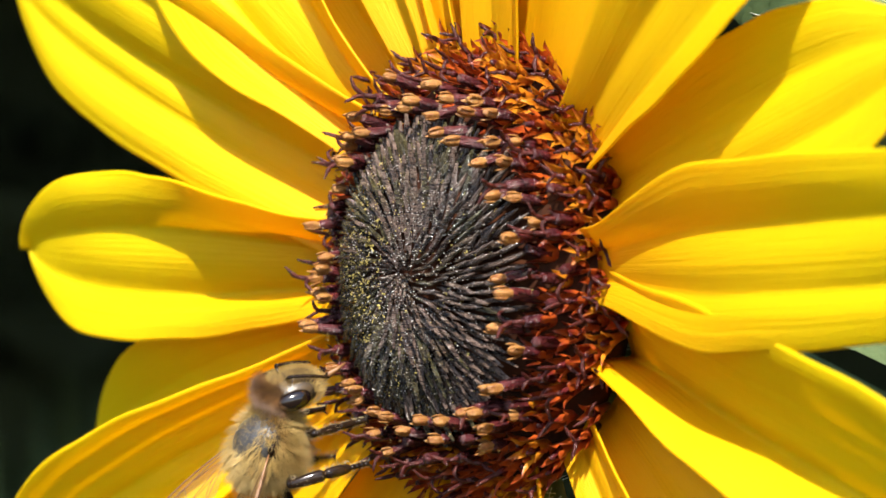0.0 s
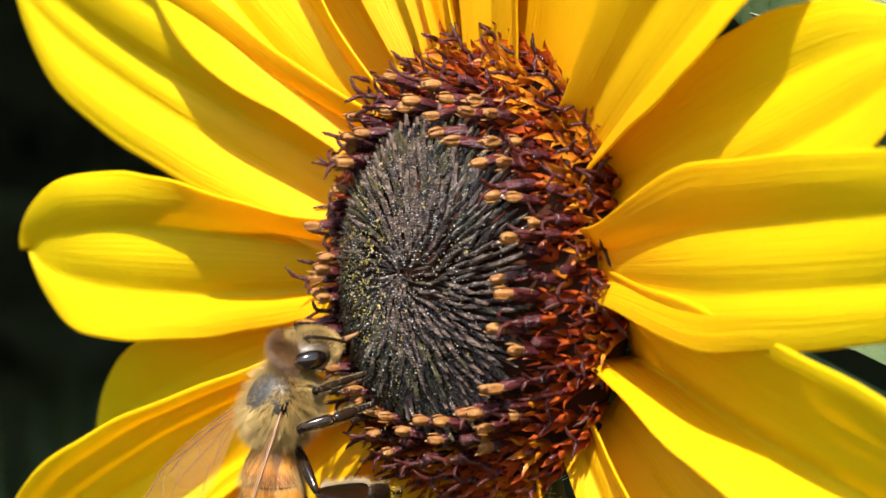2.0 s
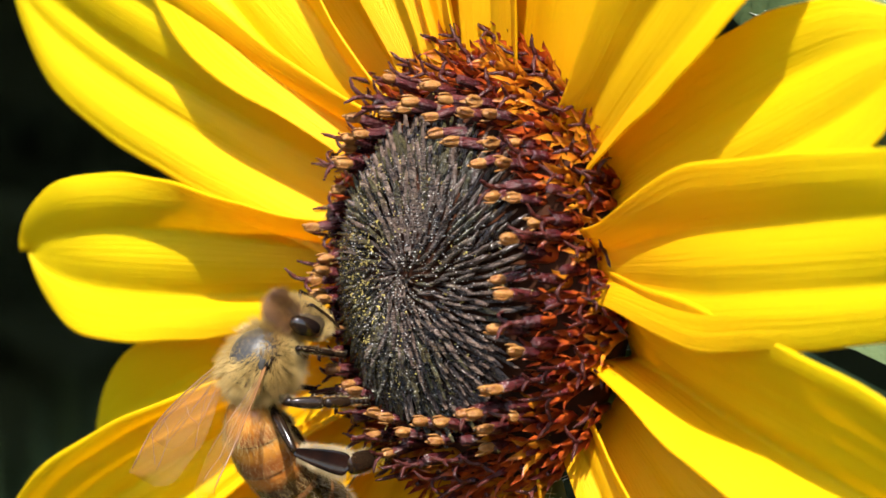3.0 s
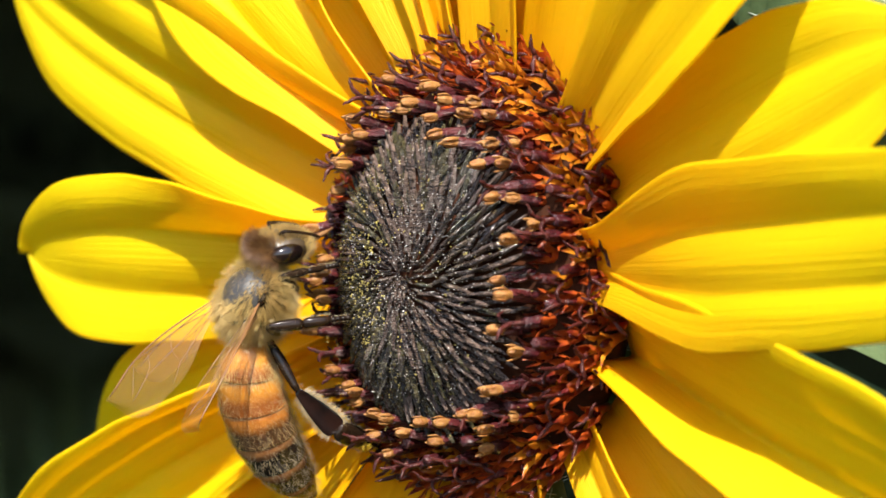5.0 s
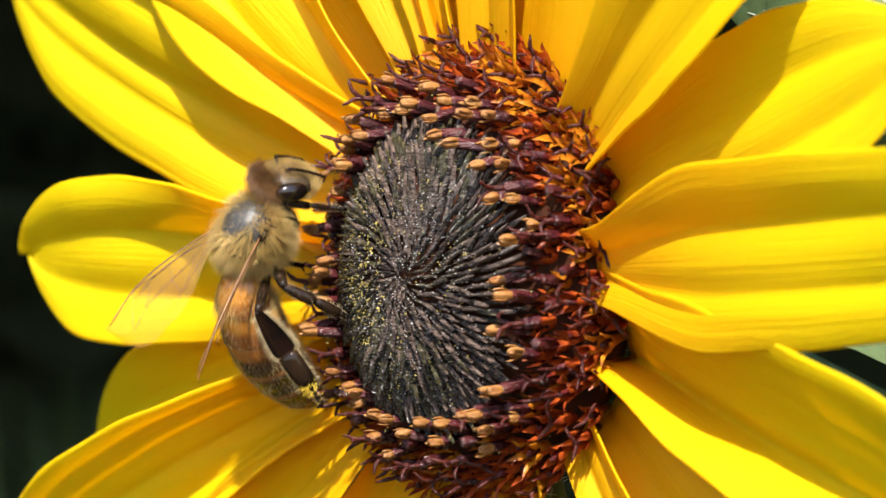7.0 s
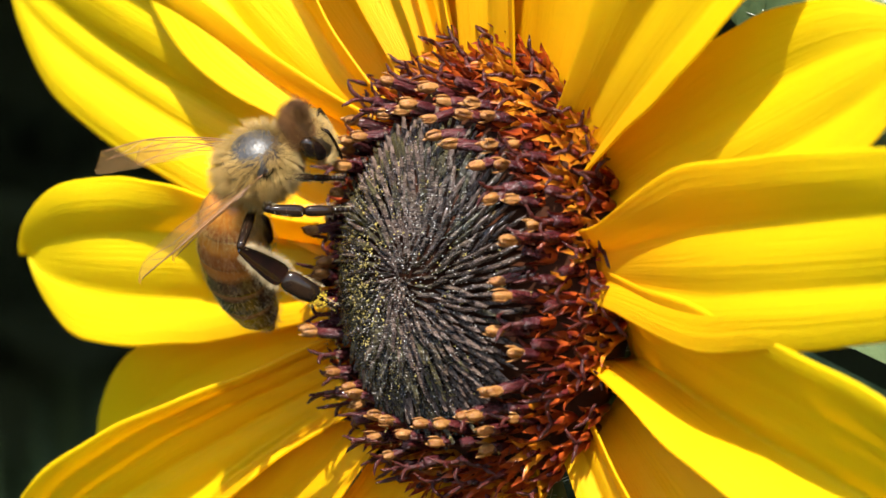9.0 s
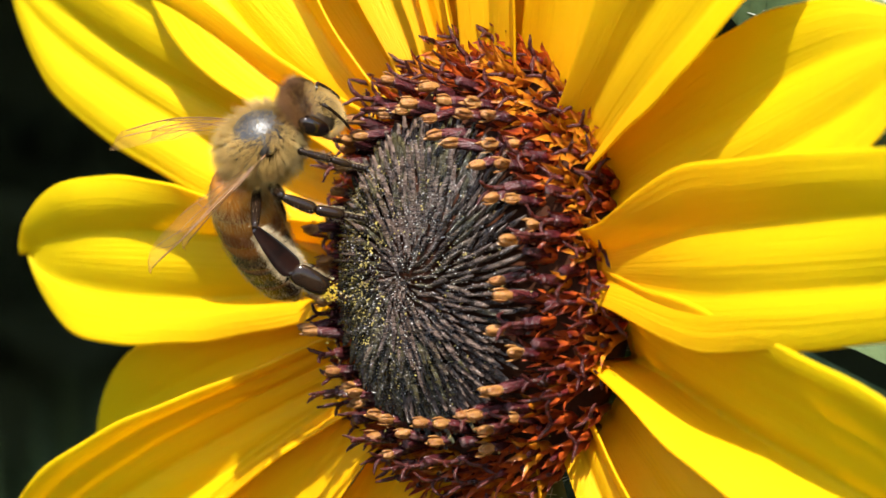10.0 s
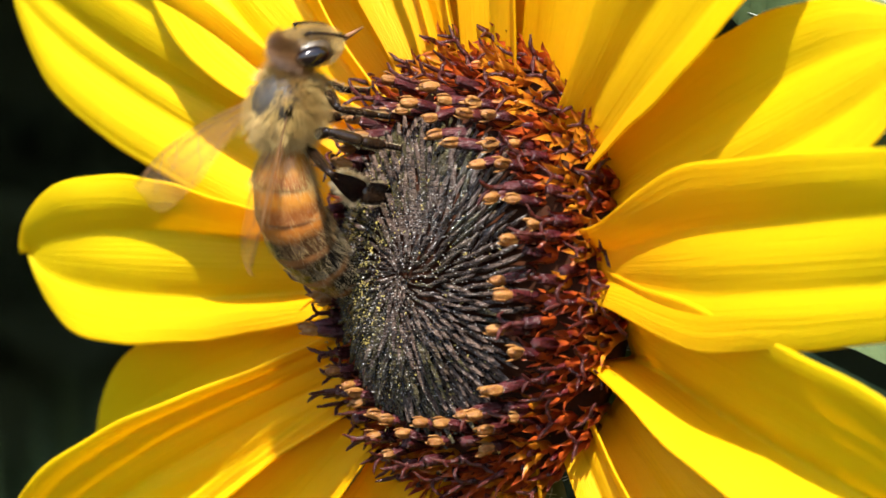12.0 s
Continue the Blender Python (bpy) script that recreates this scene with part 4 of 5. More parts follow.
def bee_leg(bee, kind):
    """Femur, shin and foot along +z from their joints, +x outwards."""
    hip, lf, lt, ls, rf, rt, rs = LEGS[kind]
    rnd = random.Random(len(kind))
    hind = kind == "hind"
    g = Geo()
    ball(g, (0, 0, 0), (rf * 0.9, rf * 0.9, rf * 0.9), 10, 8)
    tube(g, [(0, 0, 0), (0, 0, lf * 0.12), (0, 0, lf * 0.3), (0, 0, lf * 0.6), (0, 0, lf * 0.88), (0, 0, lf)], (rf * 0.7, rf * 0.95, rf * 1.15, rf * 1.1, rf * 0.85, rf * 0.6), 14)
    fe = part("femur", g, M_LEG, bee)
    spots = [(Vector((rf * math.cos(w), rf * math.sin(w), lf * rnd.random())), Vector((math.cos(w), math.sin(w), 0)), 1) for w in [rnd.uniform(0, 6.28) for _ in range(90)]]
    part("leg_hair", fur(Geo(), spots, 0.18, 0.005, 5, back=0.0), M_HAIR_PALE, fe, smooth=False)
    # shin: narrow at the knee, broad at its end; the hind one is hollowed like a spoon
    flat = 0.40 if hind else 0.8
    shape = ((0.0, 0.30), (0.04, 0.38), (0.18, 0.55), (0.40, 0.76), (0.65, 0.93), (0.86, 1.0), (0.96, 0.90), (1.0, 0.68), (1.025, 0.35), (1.03, 0.08)) if hind else ((0.0, 0.5), (0.06, 0.66), (0.3, 0.86), (0.65, 1.0), (0.88, 0.97), (0.96, 0.82), (1.0, 0.55), (1.015, 0.2))
    ti = part("tibia", slab(Geo(), [(lt * q, rt * w, rt * w * flat * (0.8 if hind else 1) + 0.04) for q, w in shape], 0.55 if hind else 0.0), M_SHIN if hind else M_LEG, bee, "broad dark red-brown hollowed shin with a pale fringe" if hind else "")
    spots = []
    for _ in range(1000 if hind else 160):
        q = 0.06 + 0.94 * rnd.random()
        w = np.interp(q, [p[0] for p in shape], [p[1] for p in shape]) * rt
        if hind:
            s = rnd.choice((-1, 1))
            d = Vector((rnd.gauss(0.1, 0.35), s, 0.25)).normalized()
            spots.append((Vector((rnd.uniform(-0.3, 0.5) * rt * flat, s * w * 0.97, q * lt)), d, rnd.uniform(0.6, 1.2)))
        else:
            d = Vector((rnd.gauss(0, 1), rnd.gauss(0, 1), 0)).normalized()
            spots.append((Vector((d.x * w * flat, d.y * w, q * lt)), d, 1))
    part("leg_hair", fur(Geo(), spots, 0.34 if hind else 0.18, 0.006 if hind else 0.0045, 6, back=0.0, sag=0.3), M_HAIR_PALE, ti, smooth=False)
    # foot: a long first joint, then four small ones and the claws
    g = Geo()
    half = ls * (0.62 if hind else 0.56)
    slab(g, [(half * q, rs * w, rs * w * (0.46 if hind else 0.8) + 0.03) for q, w in ((0.0, 0.5), (0.05, 0.8), (0.2, 1.0), (0.6, 1.0), (0.85, 0.86), (0.96, 0.62), (1.0, 0.36), (1.02, 0.1))])
    for j in range(4):
        z0 = half + (ls - half) * j / 4.4
        z1 = half + (ls - half) * (j + 1) / 4.4
        tube(g, [(0, 0, z0 - 0.03), (0, 0, z0 + 0.05), (0, 0, z1 - 0.03)], (0.08, 0.12, 0.15), 8)
    ta = part("tarsus", g, M_LEG, bee)
    if not hind:
        part("ankle", ball(Geo(), (0, 0, -0.02), (rs * 0.40, rs * 0.5, 0.12), 10, 8), M_JOINT, ta, "pale ankle joint")
    c = Geo()
    for s in (-1, 1):
        tube(c, [(0, 0, ls * 0.9), (0.03, 0.14 * s, ls * 0.98), (-0.06, 0.24 * s, ls + 0.02), (-0.18, 0.24 * s, ls - 0.02)], (0.06, 0.055, 0.04, 0.015), 6)
    part("claw", c, M_CHITIN, ta)
    spots = []
    for _ in range(420 if hind else 200):
        q = rnd.random()
        d = Vector((rnd.gauss(-0.1, 0.6), rnd.choice((-1, 1)), 0.35)).normalized()
        w = rs * 0.95 if q * ls * 0.95 < half else 0.13
        spots.append((Vector((d.x * w * 0.3, math.copysign(w, d.y), ls * 0.95 * q)), d, 1 if w > 0.2 else 0.6))
    part("leg_hair", fur(Geo(), spots, 0.17, 0.0045, 7, back=0.0, sag=0.3), M_HAIR_PALE, ta, smooth=False)
    if hind:
        g = Geo()
        for _ in range(230):
            s = rnd.uniform(0.018, 0.05)
            ball(g, (rnd.gauss(0.03, 0.08), rnd.gauss(0.08, 0.17), half + rnd.gauss(0.12, 0.26)), (s, s, s), 6, 5)
        part("pollen_load", g, M_YELLOW_POLLEN, ta, "yellow pollen caught on the foot")
    return fe, ti, ta


# ---- what moves ----
def blend(table, t):
    """Values between the rows of a table, on a smooth curve."""
    for i in range(len(table) - 1):
        if t <= table[i + 1][0] + 1e-9:
            break
    a, b = table[i], table[i + 1]
    before, after = table[max(i - 1, 0)], table[min(i + 2, len(table) - 1)]
    h = b[0] - a[0]
    u = (t - a[0]) / h
    out = []
    for k in range(1, len(a)):
        m0 = (b[k] - before[k]) / (b[0] - before[0]) * h if before is not a else (b[k] - a[k])
        m1 = (after[k] - a[k]) / (after[0] - a[0]) * h if after is not b else (b[k] - a[k])
        if (b[k] - a[k]) * (a[k] - before[k]) <= 0:
            m0 = 0
        if (b[k] - a[k]) * (after[k] - b[k]) <= 0:
            m1 = 0
        out.append((2 * u ** 3 - 3 * u * u + 1) * a[k] + (u ** 3 - 2 * u * u + u) * m0 + (3 * u * u - 2 * u ** 3) * b[k] + (u ** 3 - u * u) * m1)
    return out


# each row: seconds, then the values
# across and up from the head's centre, in mm
BEE_PLACE = (
    (0, -9.3, -10.52), (0.5, -8.47, -9.29), (1, -8.53, -9.44), (1.5, -8.84, -8.16), (2, -8.61, -8.22), (2.5, -10.46, -6.41), (3, -9.55, -6.01), (4.8, -10.01, -2.85),
    (5, -9.96, -2.74), (5.5, -10.54, -1.64), (6, -11.12, -0.24), (6.5, -10.63, -0.06), (7, -9.99, 0.84), (7.2, -10.43, 2.3), (8.8, -10.13, 4.94), (9, -9.74, 4.5),
    (9.5, -9.03, 5.58), (10, -9.57, 5.58), (10.5, -7.86, 7.37), (11, -8.3, 7.81), (11.5, -6.82, 9.56), (11.8, -7.7, 10), (12, -8.28, 7.61),
)
# heading (degrees clockwise from up) and roll of the back towards the viewer
BEE_TURN = (
    (0, 16.66, 34), (0.5, 1.22, 34), (1, 12, 34), (1.5, 6.86, 34), (2, 18.95, 34), (2.5, 6.78, 34), (3, 28.67, 36), (4.8, 21.02, 38),
    (5, 20.19, 38), (5.5, 17.05, 42), (6, 18.25, 42), (6.5, 25.36, 42), (7, 24.93, 42), (7.2, 22.51, 42), (8.8, 57.82, 48), (9, 48.65, 48),
    (9.5, 49.68, 48), (10, 47.91, 48), (10.5, 49.52, 48), (11, 42.06, 48), (11.5, 62.37, 48), (11.8, 44, 48), (12, 13.21, 34),
)
# pitch of the fore end away from the viewer
BEE_PITCH = (
    (0, -1.23), (0.5, -6.01), (1, -2.02), (1.5, -0.93), (2, -3.05), (2.5, 0.03), (3, 2.49), (4.8, 1.87), (5, 3.83), (5.5, 4.49),
    (6, -5.24), (6.5, -1.3), (7, -0.07), (7.2, 2.89), (8.8, 3.07), (9, -0.16), (9.5, -3.28), (10, -1.82), (10.5, -0.98), (11, 0.59),
    (11.5, 0.43), (11.8, -4), (12, -12.15),
)
# bow of the abdomen and hinge at the waist
BEE_BOW = (
    (0, 35, 15), (0.5, 35, 15), (1, 30, 12), (1.5, 36, 18), (2, 36, 22), (2.5, 41.7, 28), (3, 49.4, 51.7), (4.8, 40, 30),
    (5, 40.1, 30), (5.5, 34.4, 44.6), (6, 15, 51), (6.5, 22.4, 58.9), (7, 37.4, 43.3), (7.2, 34.4, 43.1), (8.8, 28.9, 75.9), (9, 27.1, 57.5),
    (9.5, 24.6, 62.2), (10, 10, 72.2), (10.5, 20.1, 62.6), (11, 39.8, 56.1), (11.5, 17.6, 69.1), (11.8, 46, 34), (12, 58, 14),
)
# nod and turn of the head
BEE_NOD = (
    (0, -15.55, -8.7), (0.5, 26.35, -4.28), (1, -8, -12.58), (1.5, -7.28, 0.03), (2, -10, -9.45), (2.5, -6.17, -2.23), (3, 7.44, -12.25), (4.8, -8.47, -5),
    (5, -14.08, -7.21), (5.5, -9.92, -6.76), (6, 1.11, -11.92), (6.5, -9.98, -3.67), (7, -12, -9.05), (7.2, -1.31, -13.89), (8.8, -4.13, -8.05), (9, 8.24, -15.24),
    (9.5, 9.19, -17.56), (10, -6.54, -16.06), (10.5, 10.19, -20.27), (11, -6.68, -20.56), (11.5, 2.14, -2.09), (11.8, 2, -8), (12, -3.76, -2.71),
)
HIND_KNEE = (
    (0, -7.61, -15.25), (0.5, -6.56, -13.9), (1, -6.41, -14.35), (1.5, -7.01, -12.47), (2, -6.65, -12.8), (2.5, -7.61, -10.61), (3, -7.82, -10.67), (4.8, -7.61, -8.06),
    (5, -7.46, -7.91), (5.5, -8.75, -6.41), (6, -9.47, -4.76), (6.5, -9.71, -4.91), (7, -9.71, -3.27), (7.2, -9.56, -2.22), (8.8, -10.67, 0.57), (9, -10.67, 0.03),
    (9.5, -10.46, 0.99), (10, -9.86, 1.08), (10.5, -8.27, 1.77), (11, -8.51, 3.33), (11.5, -7.61, 4.14), (12, -5.81, 3.87),
)
HIND_ANKLE = (
    (0, -4.91, -16.3), (0.5, -3.87, -15.1), (1, -3.72, -15.25), (1.5, -4.32, -13.04), (2, -4.02, -13.16), (2.5, -5.06, -11), (3, -5.06, -11.54), (4.8, -5.51, -9.86),
    (5, -5.36, -9.92), (5.5, -7.16, -7.61), (6, -7.16, -6.41), (6.5, -7.31, -6.71), (7, -8.36, -5.6), (7.2, -7.22, -4.02), (8.8, -8.36, -1.17), (9, -8.51, -1.53),
    (9.5, -8.36, -0.87), (10, -7.91, -1.23), (10.5, -7.31, -0.72), (11, -6.71, 1.23), (11.5, -5.96, 2.67), (12, -4.38, 2.97),
)
HIND_TOE = (
    (0, -3.12, -15.55), (0.5, -2.52, -14.65), (1, -2.22, -14.65), (1.5, -2.52, -13.16), (2, -2.22, -13.1), (2.5, -2.97, -10.91), (3, -2.82, -11), (4.8, -3.42, -10.76),
    (5, -3.36, -10.61), (5.5, -4.32, -10.01), (6, -4.61, -8.42), (6.5, -4.91, -8.42), (7, -6.26, -8.51), (7.2, -4.02, -5.81), (8.8, -5.51, -3.42), (9, -5.51, -3.21),
    (9.5, -5.06, -2.52), (10, -4.91, -2.82), (10.5, -5.36, -3.57), (11, -4.76, 0.18), (11.5, -4.61, 0.78), (12, -1.92, 2.97),
)
MIDDLE_KNEE = (
    (0, -8, -12.38), (0.5, -7.91, -11.12), (1, -6.86, -10.4), (1.5, -7.52, -8.96), (2, -7.52, -9.41), (2.5, -8.06, -8), (3, -8.06, -8.06), (4.8, -9.11, -4.32),
    (5, -9.17, -4.11), (5.5, -8.81, -3.51), (6, -9.11, -2.52), (6.5, -9.62, -2.67), (7, -8.36, -2.01), (7.2, -8.51, -0.42), (8.8, -9.05, 2.49), (9, -9.11, 2.07),
    (9.5, -9.86, 3.48), (10, -8.42, 2.73), (10.5, -7.61, 4.08), (11, -6.92, 3.78), (11.5, -6.32, 6.83), (12, -6.02, 6.17),
)
MIDDLE_ANKLE = (
    (0, -6.2, -11.96), (0.5, -5.99, -11.15), (1, -5.45, -9.56), (1.5, -5.66, -8.3), (2, -5.75, -9.02), (2.5, -6.11, -8.06), (3, -6.17, -8.18), (4.8, -7.37, -3.96),
    (5, -7.37, -3.96), (5.5, -7.01, -3.63), (6, -7.31, -2.97), (6.5, -7.7, -3.12), (7, -6.71, -2.82), (7.2, -6.86, -1.11), (8.8, -7.16, 2.28), (9, -7.01, 1.98),
    (9.5, -8.36, 2.73), (10, -6.71, 2.07), (10.5, -5.81, 2.88), (11, -5.51, 2.88), (11.5, -4.61, 6.32), (12, -4.32, 5.72),
)
MIDDLE_TOE = (
    (0, -3.87, -11.42), (0.5, -4.02, -11.36), (1, -3.48, -8.6), (1.5, -3.57, -8.21), (2, -3.66, -8.3), (2.5, -3.87, -8.21), (3, -3.87, -8.12), (4.8, -4.61, -3.45),
    (5, -4.47, -3.57), (5.5, -4.55, -3.78), (6, -4.32, -3.27), (6.5, -4.61, -3.21), (7, -4.47, -3.93), (7.2, -4.47, -2.52), (8.8, -4.32, 2.58), (9, -4.32, 2.13),
    (9.5, -5.66, 1.89), (10, -4.08, 1.59), (10.5, -3.87, 1.83), (11, -4.17, 1.98), (11.5, -2.16, 5.78), (12, -2.16, 5.36),
)
FORE_KNEE = (
    (0, -6.71, -9.71), (0.5, -7.22, -8.06), (1, -6.71, -8.81), (1.5, -7.01, -7.16), (2, -6.71, -7.46), (2.5, -8.72, -4.97), (3, -7.61, -5.21), (4.8, -8.51, -1.47),
    (5, -8.57, -1.47), (5.5, -8.15, -1.17), (6, -9.41, 1.38), (6.5, -9.86, 1.38), (7, -8.51, 2.43), (7.2, -8.36, 3.93), (8.8, -8.27, 4.38), (9, -8.27, 3.78),
    (9.5, -7.46, 4.82), (10, -7.46, 5.12), (10.5, -5.96, 6.47), (11, -5.87, 7.82), (11.5, -4.97, 9.32), (12, -5.51, 7.37),
)
FORE_TOE = (
    (0, -4.02, -9.11), (0.5, -4.76, -7.46), (1, -4.02, -8.21), (1.5, -4.32, -6.26), (2, -4.17, -6.71), (2.5, -5.81, -5.36), (3, -5.21, -5.72), (4.8, -5.51, -0.87),
    (5, -5.51, -0.81), (5.5, -5.36, -0.87), (6, -6.11, 1.98), (6.5, -5.81, 1.38), (7, -5.21, 2.13), (7.2, -5.51, 4.23), (8.8, -5.36, 4.23), (9, -5.21, 3.78),
    (9.5, -4.02, 3.78), (10, -4.02, 4.23), (10.5, -3.27, 5.57), (11, -2.82, 8.12), (11.5, -1.92, 8.27), (12, -2.82, 7.07),
)
# turn of the wings on the viewer's side about their length
NEAR_FEATHER = ((0, 10), (2.5, 18), (3, 16), (4.8, 20), (5, 34), (5.5, 14), (6, 0), (6.5, 12), (7, 0), (7.2, 12), (8.8, -6), (9, 4), (9.5, -12), (10, -7), (10.5, 2), (11, 0), (11.5, -8), (12, 4))
# sweep and lift of the wings
NEAR_WING = (
    (0, 66, 25), (0.5, 66, 25), (1, 66, 25), (1.5, 66, 25), (2, 66, 25), (2.5, 66, 25), (3, 50.6, 21.8), (4.8, 102.7, 26.5),
    (5, 56.3, 40.4), (5.5, 68.4, 26.2), (6, 77.7, 33.1), (6.5, 74.2, 45.8), (7, 65, 34.4), (7.2, 58.8, 44.1), (8.8, 70.2, 6.8), (9, 87.1, 26.5),
    (9.5, 94.6, -1.6), (10, 81.5, 12.5), (10.5, 78.8, 9.3), (11, 78, 8), (11.5, 69.8, -5.2), (11.8, 80, 12), (12, 85.6, 6.1),
)
FAR_WING = (
    (0, 62, 50), (0.5, 62, 50), (1, 62, 50), (1.5, 62, 50), (2, 62, 50), (2.5, 62, 50), (3, 76.8, 52.7), (4.8, 64.6, 53.4),
    (5, 63.1, 52.2), (5.5, 64.5, 49.6), (6, 64.2, 20.1), (6.5, 46.4, -2.9), (7, 66.4, 50.7), (7.2, 73.4, 49.9), (8.8, 42.8, -19.3), (9, 42.5, -1.9),
    (9.5, 33, 7.5), (10, 37, -12.3), (10.5, 33.8, -0.3), (11, 37.5, -4.5), (11.5, 61, -6.1), (11.8, 55, 20), (12, 48, 39.6),
)


def bee_pose(t):
    """The bee's place in metres; it keeps to the rim of the disc, a few millimetres over the florets."""
    across, up, heading, roll, pitch = *blend(BEE_PLACE, t), *blend(BEE_TURN, t), *blend(BEE_PITCH, t)
    y = up + 1.3
    rim = 8.9
    x = -math.sqrt(max(9.0, rim * rim - min(y * y, rim * rim)))
    s, c = math.sin(TURN), math.cos(TURN)
    depth = 0.0
    for _ in range(6):
        # the depth at which the line of sight meets the rim's cylinder
        z = (2.1 + x * c - across * (1 + depth / 178.5)) / s
        depth = -x * s - z * c
    k = 1 + depth / 178.5
    place = HEAD + Vector((across * k, depth, up * k)) * MM
    a = radians(heading)
    fwd = Vector((math.sin(a), 0, math.cos(a)))
    left_side = Vector((-math.cos(a), 0, math.sin(a)))
    b = radians(roll)
    dorsal = left_side * math.cos(b) + Vector((0, -1, 0)) * math.sin(b)
    p = radians(pitch)
    fwd = (fwd * math.cos(p) + Vector((0, 1, 0)) * math.sin(p)).normalized()
    flank = dorsal.cross(fwd).normalized()
    dorsal = fwd.cross(flank)
    m = Matrix((fwd, flank, dorsal)).transposed().to_4x4()
    m.translation = place
    return m @ Matrix.Scale(BEE_SIZE, 4)


def limb(start, end, pole):
    """The pose of a bone from start to end, with its +x towards the pole."""
    z = (end - start).normalized()
    x = (pole - z * pole.dot(z)).normalized()
    y = z.cross(x)
    m = Matrix((x, y, z)).transposed().to_4x4()
    m.translation = start
    return m


FEET = {"fore": (2.6, 1.2, -3.9), "middle": (-0.2, 1.8, -5.2), "hind": (-6.0, 0.4, -5.0)}
FLOWER_SWAY = ((0.0, 0.35), (1.5, 0.40), (2.0, 0.33), (3.0, 0.18), (5.0, 0.05), (5.5, 0.1), (6.0, -0.1), (6.5, 0.0), (7.0, -0.08),
               (9.0, -0.2), (9.5, 0.0), (10.0, -0.08), (12.0, 0.0))


def flower_pose(t):
    """The head nods a little about its stalk under the bee's weight."""
    pivot = HEAD + Vector((15.5, 0, -7.5)) * MM
    angle = blend(FLOWER_SWAY, t)[0]
    return Matrix.Translation(pivot) @ Matrix.Rotation(radians(angle), 4, "Y") @ Matrix.Translation(-pivot) @ FACE


def foothold(kind, t):
    """Where a foot on the far side stands, on the florets."""
    m = bee_pose(t)
    if kind == "hind":
        # tucked in under the abdomen
        return m @ ((abdomen_poses(*blend(BEE_BOW, t))[4] @ Vector((-0.5, 0.9, -1.0))) * MM)
    q = (m @ (Vector(FEET[kind]) * MM) - HEAD) / MM
    up = max(-13.2, min(9.8, q.z + 1.3))
    x = -math.sqrt(max(4.0, 11.2 ** 2 - up * up))
    z = (2.1 + x * math.cos(TURN) - q.x) / math.sin(TURN)
    return FACE @ (Vector((x, up, min(max(z, 1.4), 6.4))) * MM)


def reach_to(start, way, t, length, towards):
    """The end of a rigid bone: it lies where the way says, as far before or behind the start as its length asks for."""
    depth = (start - HEAD).y
    k = 1 + depth / 0.1785
    across, up = blend(way, t)
    flat = Vector((across * k * MM - (start - HEAD).x, 0, up * k * MM - (start - HEAD).z))
    if flat.length > length * 0.98:
        flat *= length * 0.98 / flat.length
    return start + flat + Vector((0, towards * math.sqrt(length ** 2 - flat.length_squared), 0))


def near_joints(kind, t, hip, lengths):
    """Knee, ankle and toe of a leg on the viewer's side, in the bee's space."""
    m = bee_pose(t)
    back = m.inverted()
    femur, shin, foot = (v * BEE_SIZE * MM for v in lengths)
    h = m @ (hip * MM)
    ways = {"hind": (HIND_KNEE, HIND_ANKLE, HIND_TOE), "middle": (MIDDLE_KNEE, MIDDLE_ANKLE, MIDDLE_TOE), "fore": (FORE_KNEE, None, FORE_TOE)}[kind]
    knee = reach_to(h, ways[0], t, femur, -1)
    if ways[1]:
        ankle = reach_to(knee, ways[1], t, shin, 1)
    else:
        far = reach_to(knee, ways[2], t, shin + foot, 1)
        ankle = knee + (far - knee).normalized() * shin
    toe = reach_to(ankle, ways[2], t, foot, 1)
    return [(back @ p) / MM for p in (knee, ankle, toe)]


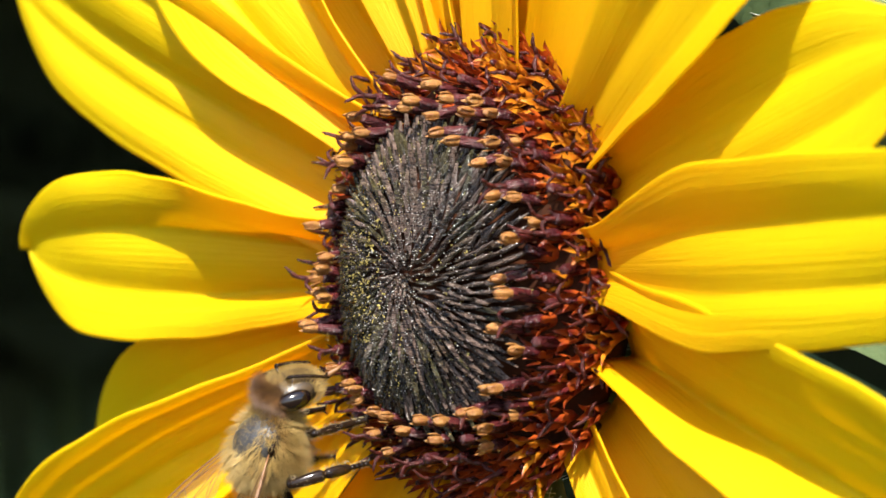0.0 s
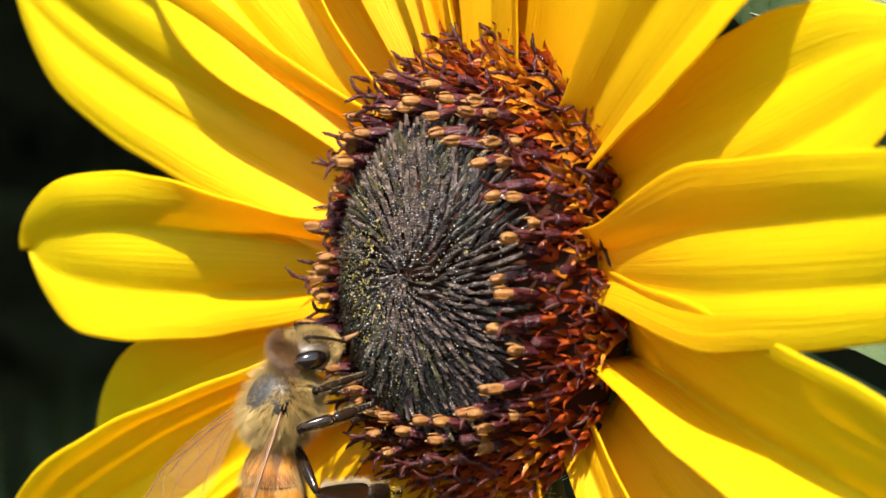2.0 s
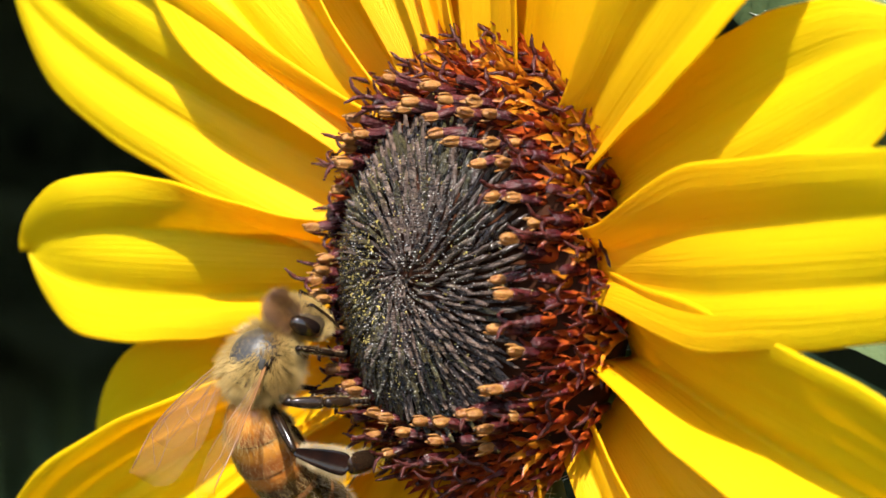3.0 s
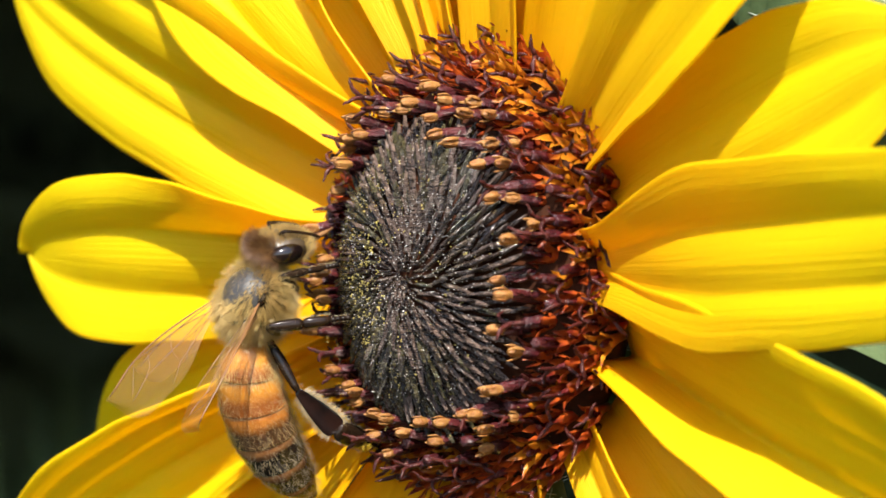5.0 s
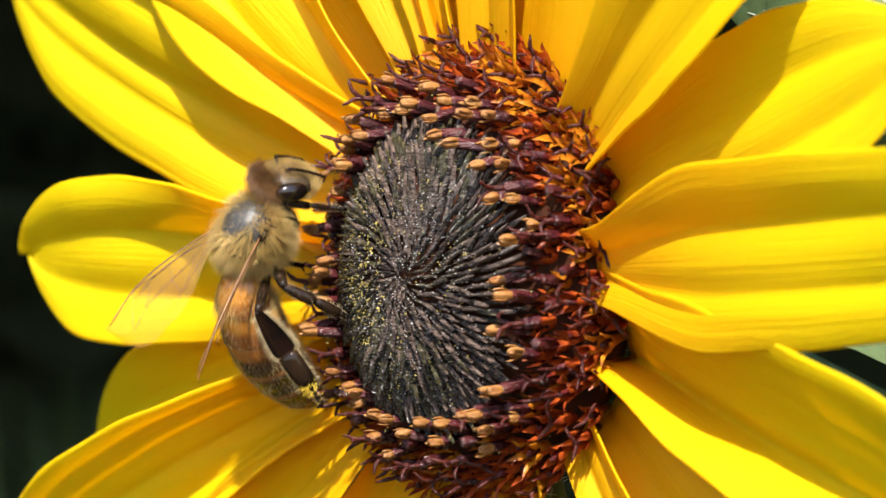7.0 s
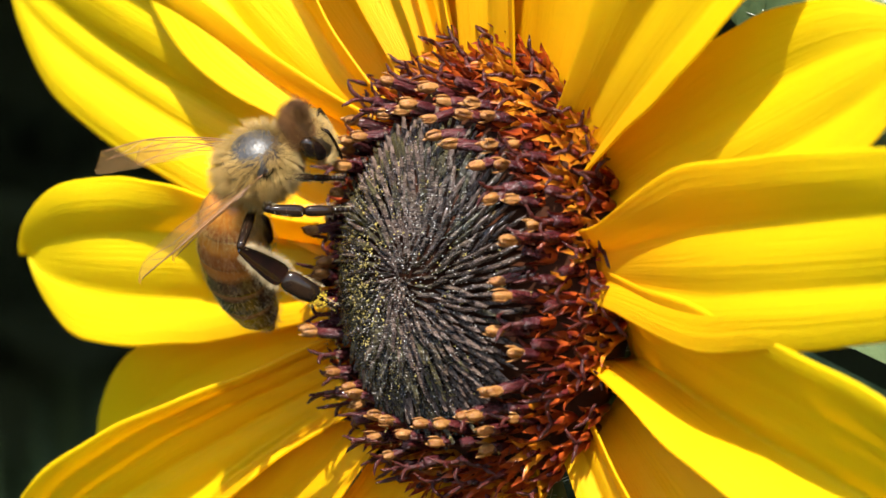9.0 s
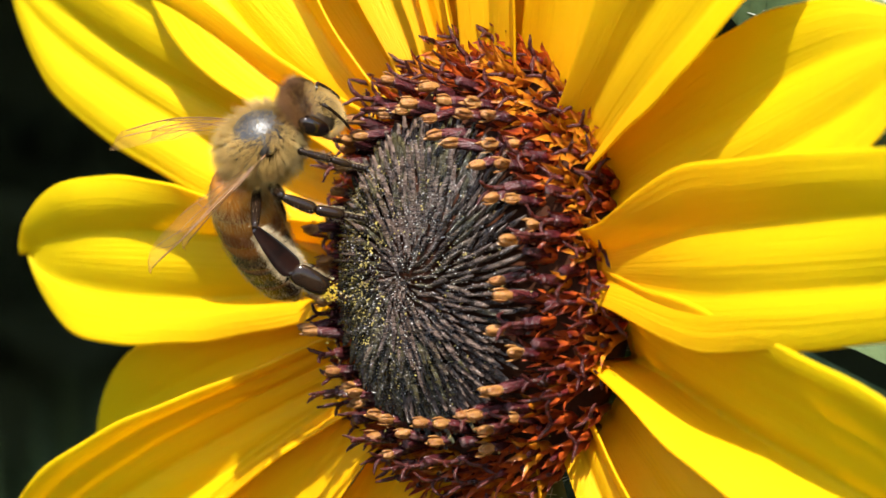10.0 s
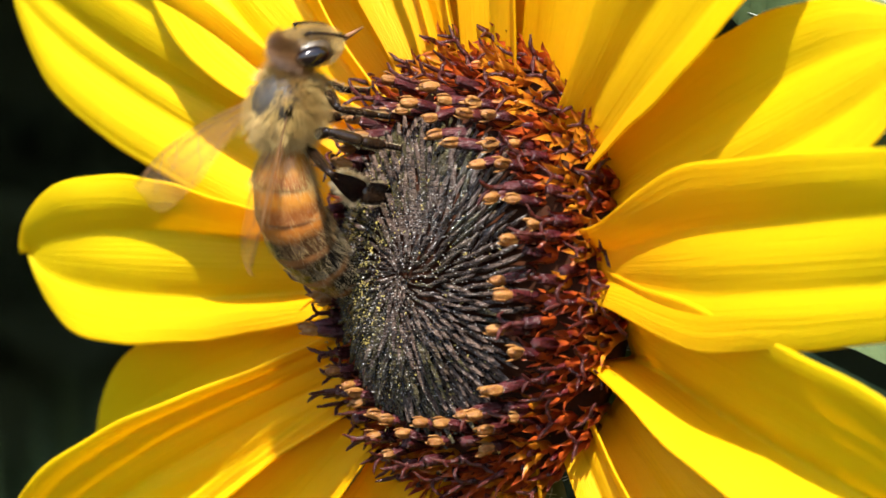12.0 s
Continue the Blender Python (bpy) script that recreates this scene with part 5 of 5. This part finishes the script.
def motions():
    times = [i / 10 for i in range(121)]
    walk(flower, [(t, flower_pose(t)) for t in [row[0] for row in FLOWER_SWAY]])
    bee.scale = (BEE_SIZE,) * 3
    walk(bee, [(t, bee_pose(t)) for t in times])
    rows = []
    for t in times:
        nod, turn = blend(BEE_NOD, t)
        rows.append((t, Matrix.Translation(NECK * MM) @ pose(0, 0, 0, 0, -14 + nod, turn)))
    walk(bee_parts["head"], rows)
    for i, plate in enumerate(bee_parts["plates"]):
        rows = []
        for t in times:
            m = abdomen_poses(*blend(BEE_BOW, t))[i]
            m.translation *= MM
            rows.append((t, m))
        walk(plate, rows)
    for wing, y, hind in bee_parts["wings"]:
        rows = []
        for t in times:
            sweep, lift = blend(NEAR_WING if y < 0 else FAR_WING, t)
            quiver = 1.5 * math.sin(t * 7 + y)
            m = wing_pose(y, hind, sweep + quiver, lift + quiver, blend(NEAR_FEATHER, t)[0] if y < 0 else 30)
            m.translation *= MM
            rows.append((t, m))
        walk(wing, rows)
    for n, (kind, y, bones) in enumerate(bee_parts["legs"]):
        hip, *lengths = LEGS[kind][:4]
        lf, lt, ls = lengths
        beat, shift = 0.9, (0.0, 0.45, 0.3, 0.75, 0.6, 0.15)[n]
        tracks = ([], [], [])
        h = Vector((hip.x, hip.y * y, hip.z))
        for t in times:
            if y < 0:
                knee, ankle, toe = near_joints(kind, t, h, lengths)
                out = (bee_pose(t).inverted().to_3x3() @ Vector((0, -1, 0))).normalized()
            else:
                # a foot stands still for most of a beat and then steps on
                k = math.floor((t + shift) / beat)
                u = (t + shift) / beat - k
                here = foothold(kind, min(12, max(0, (k + 0.45) * beat - shift)))
                there = foothold(kind, min(12, max(0, (k + 1.45) * beat - shift)))
                step = smooth(0.78, 1.0, u)
                foot_at = here.lerp(there, step) + (FACE.to_3x3() @ Vector((0, 0, 1))) * math.sin(math.pi * step) * 0.6 * MM
                f = (bee_pose(t).inverted() @ foot_at) / MM
                d = f - h
                reach = (lf + lt + ls) * 0.985
                if d.length > reach:
                    f = h + d.normalized() * reach
                    d = f - h
                foot_way = (d.normalized() * 0.8 + Vector((-0.25 if kind == "hind" else 0.1, 0, -0.45))).normalized()
                ankle = f - foot_way * ls
                e = ankle - h
                dist = max(min(e.length, (lf + lt) * 0.995), abs(lf - lt) + 0.1)
                e = e.normalized()
                ankle = h + e * dist
                pole = Vector({"fore": (0.6, 0.6, 0.1), "middle": (-0.2, 0.9, 0.1), "hind": (-0.1, 0.8, -0.9)}[kind])
                side = (pole - e * pole.dot(e)).normalized()
                ca = max(-1, min(1, (lf * lf + dist * dist - lt * lt) / (2 * lf * dist)))
                knee = h + e * (lf * ca) + side * (lf * math.sqrt(1 - ca * ca))
                toe = ankle + (f - ankle).normalized() * ls
                out = Vector((0, 1, 0.15))
            for track, p0, p1 in zip(tracks, (h, knee, ankle), (knee, ankle, toe)):
                m = limb(p0, p1, out)
                m.translation *= MM
                track.append((t, m))
        for bone, track in zip(bones, tracks):
            walk(bone, track)


garden()
flower = sunflower()
bee = tagged(new("honey_bee"), "honey bee with tan fur and amber abdomen on the disc's rim", "bee")
bee.matrix_basis = bee_pose(0)
bee_parts = {"thorax": bee_thorax(bee), "head": bee_head(bee), "plates": bee_abdomen(bee), "wings": bee_wings(bee),
             "legs": [(kind, y, bee_leg(bee, kind)) for kind in ("fore", "middle", "hind") for y in (-1, 1)]}
motions()
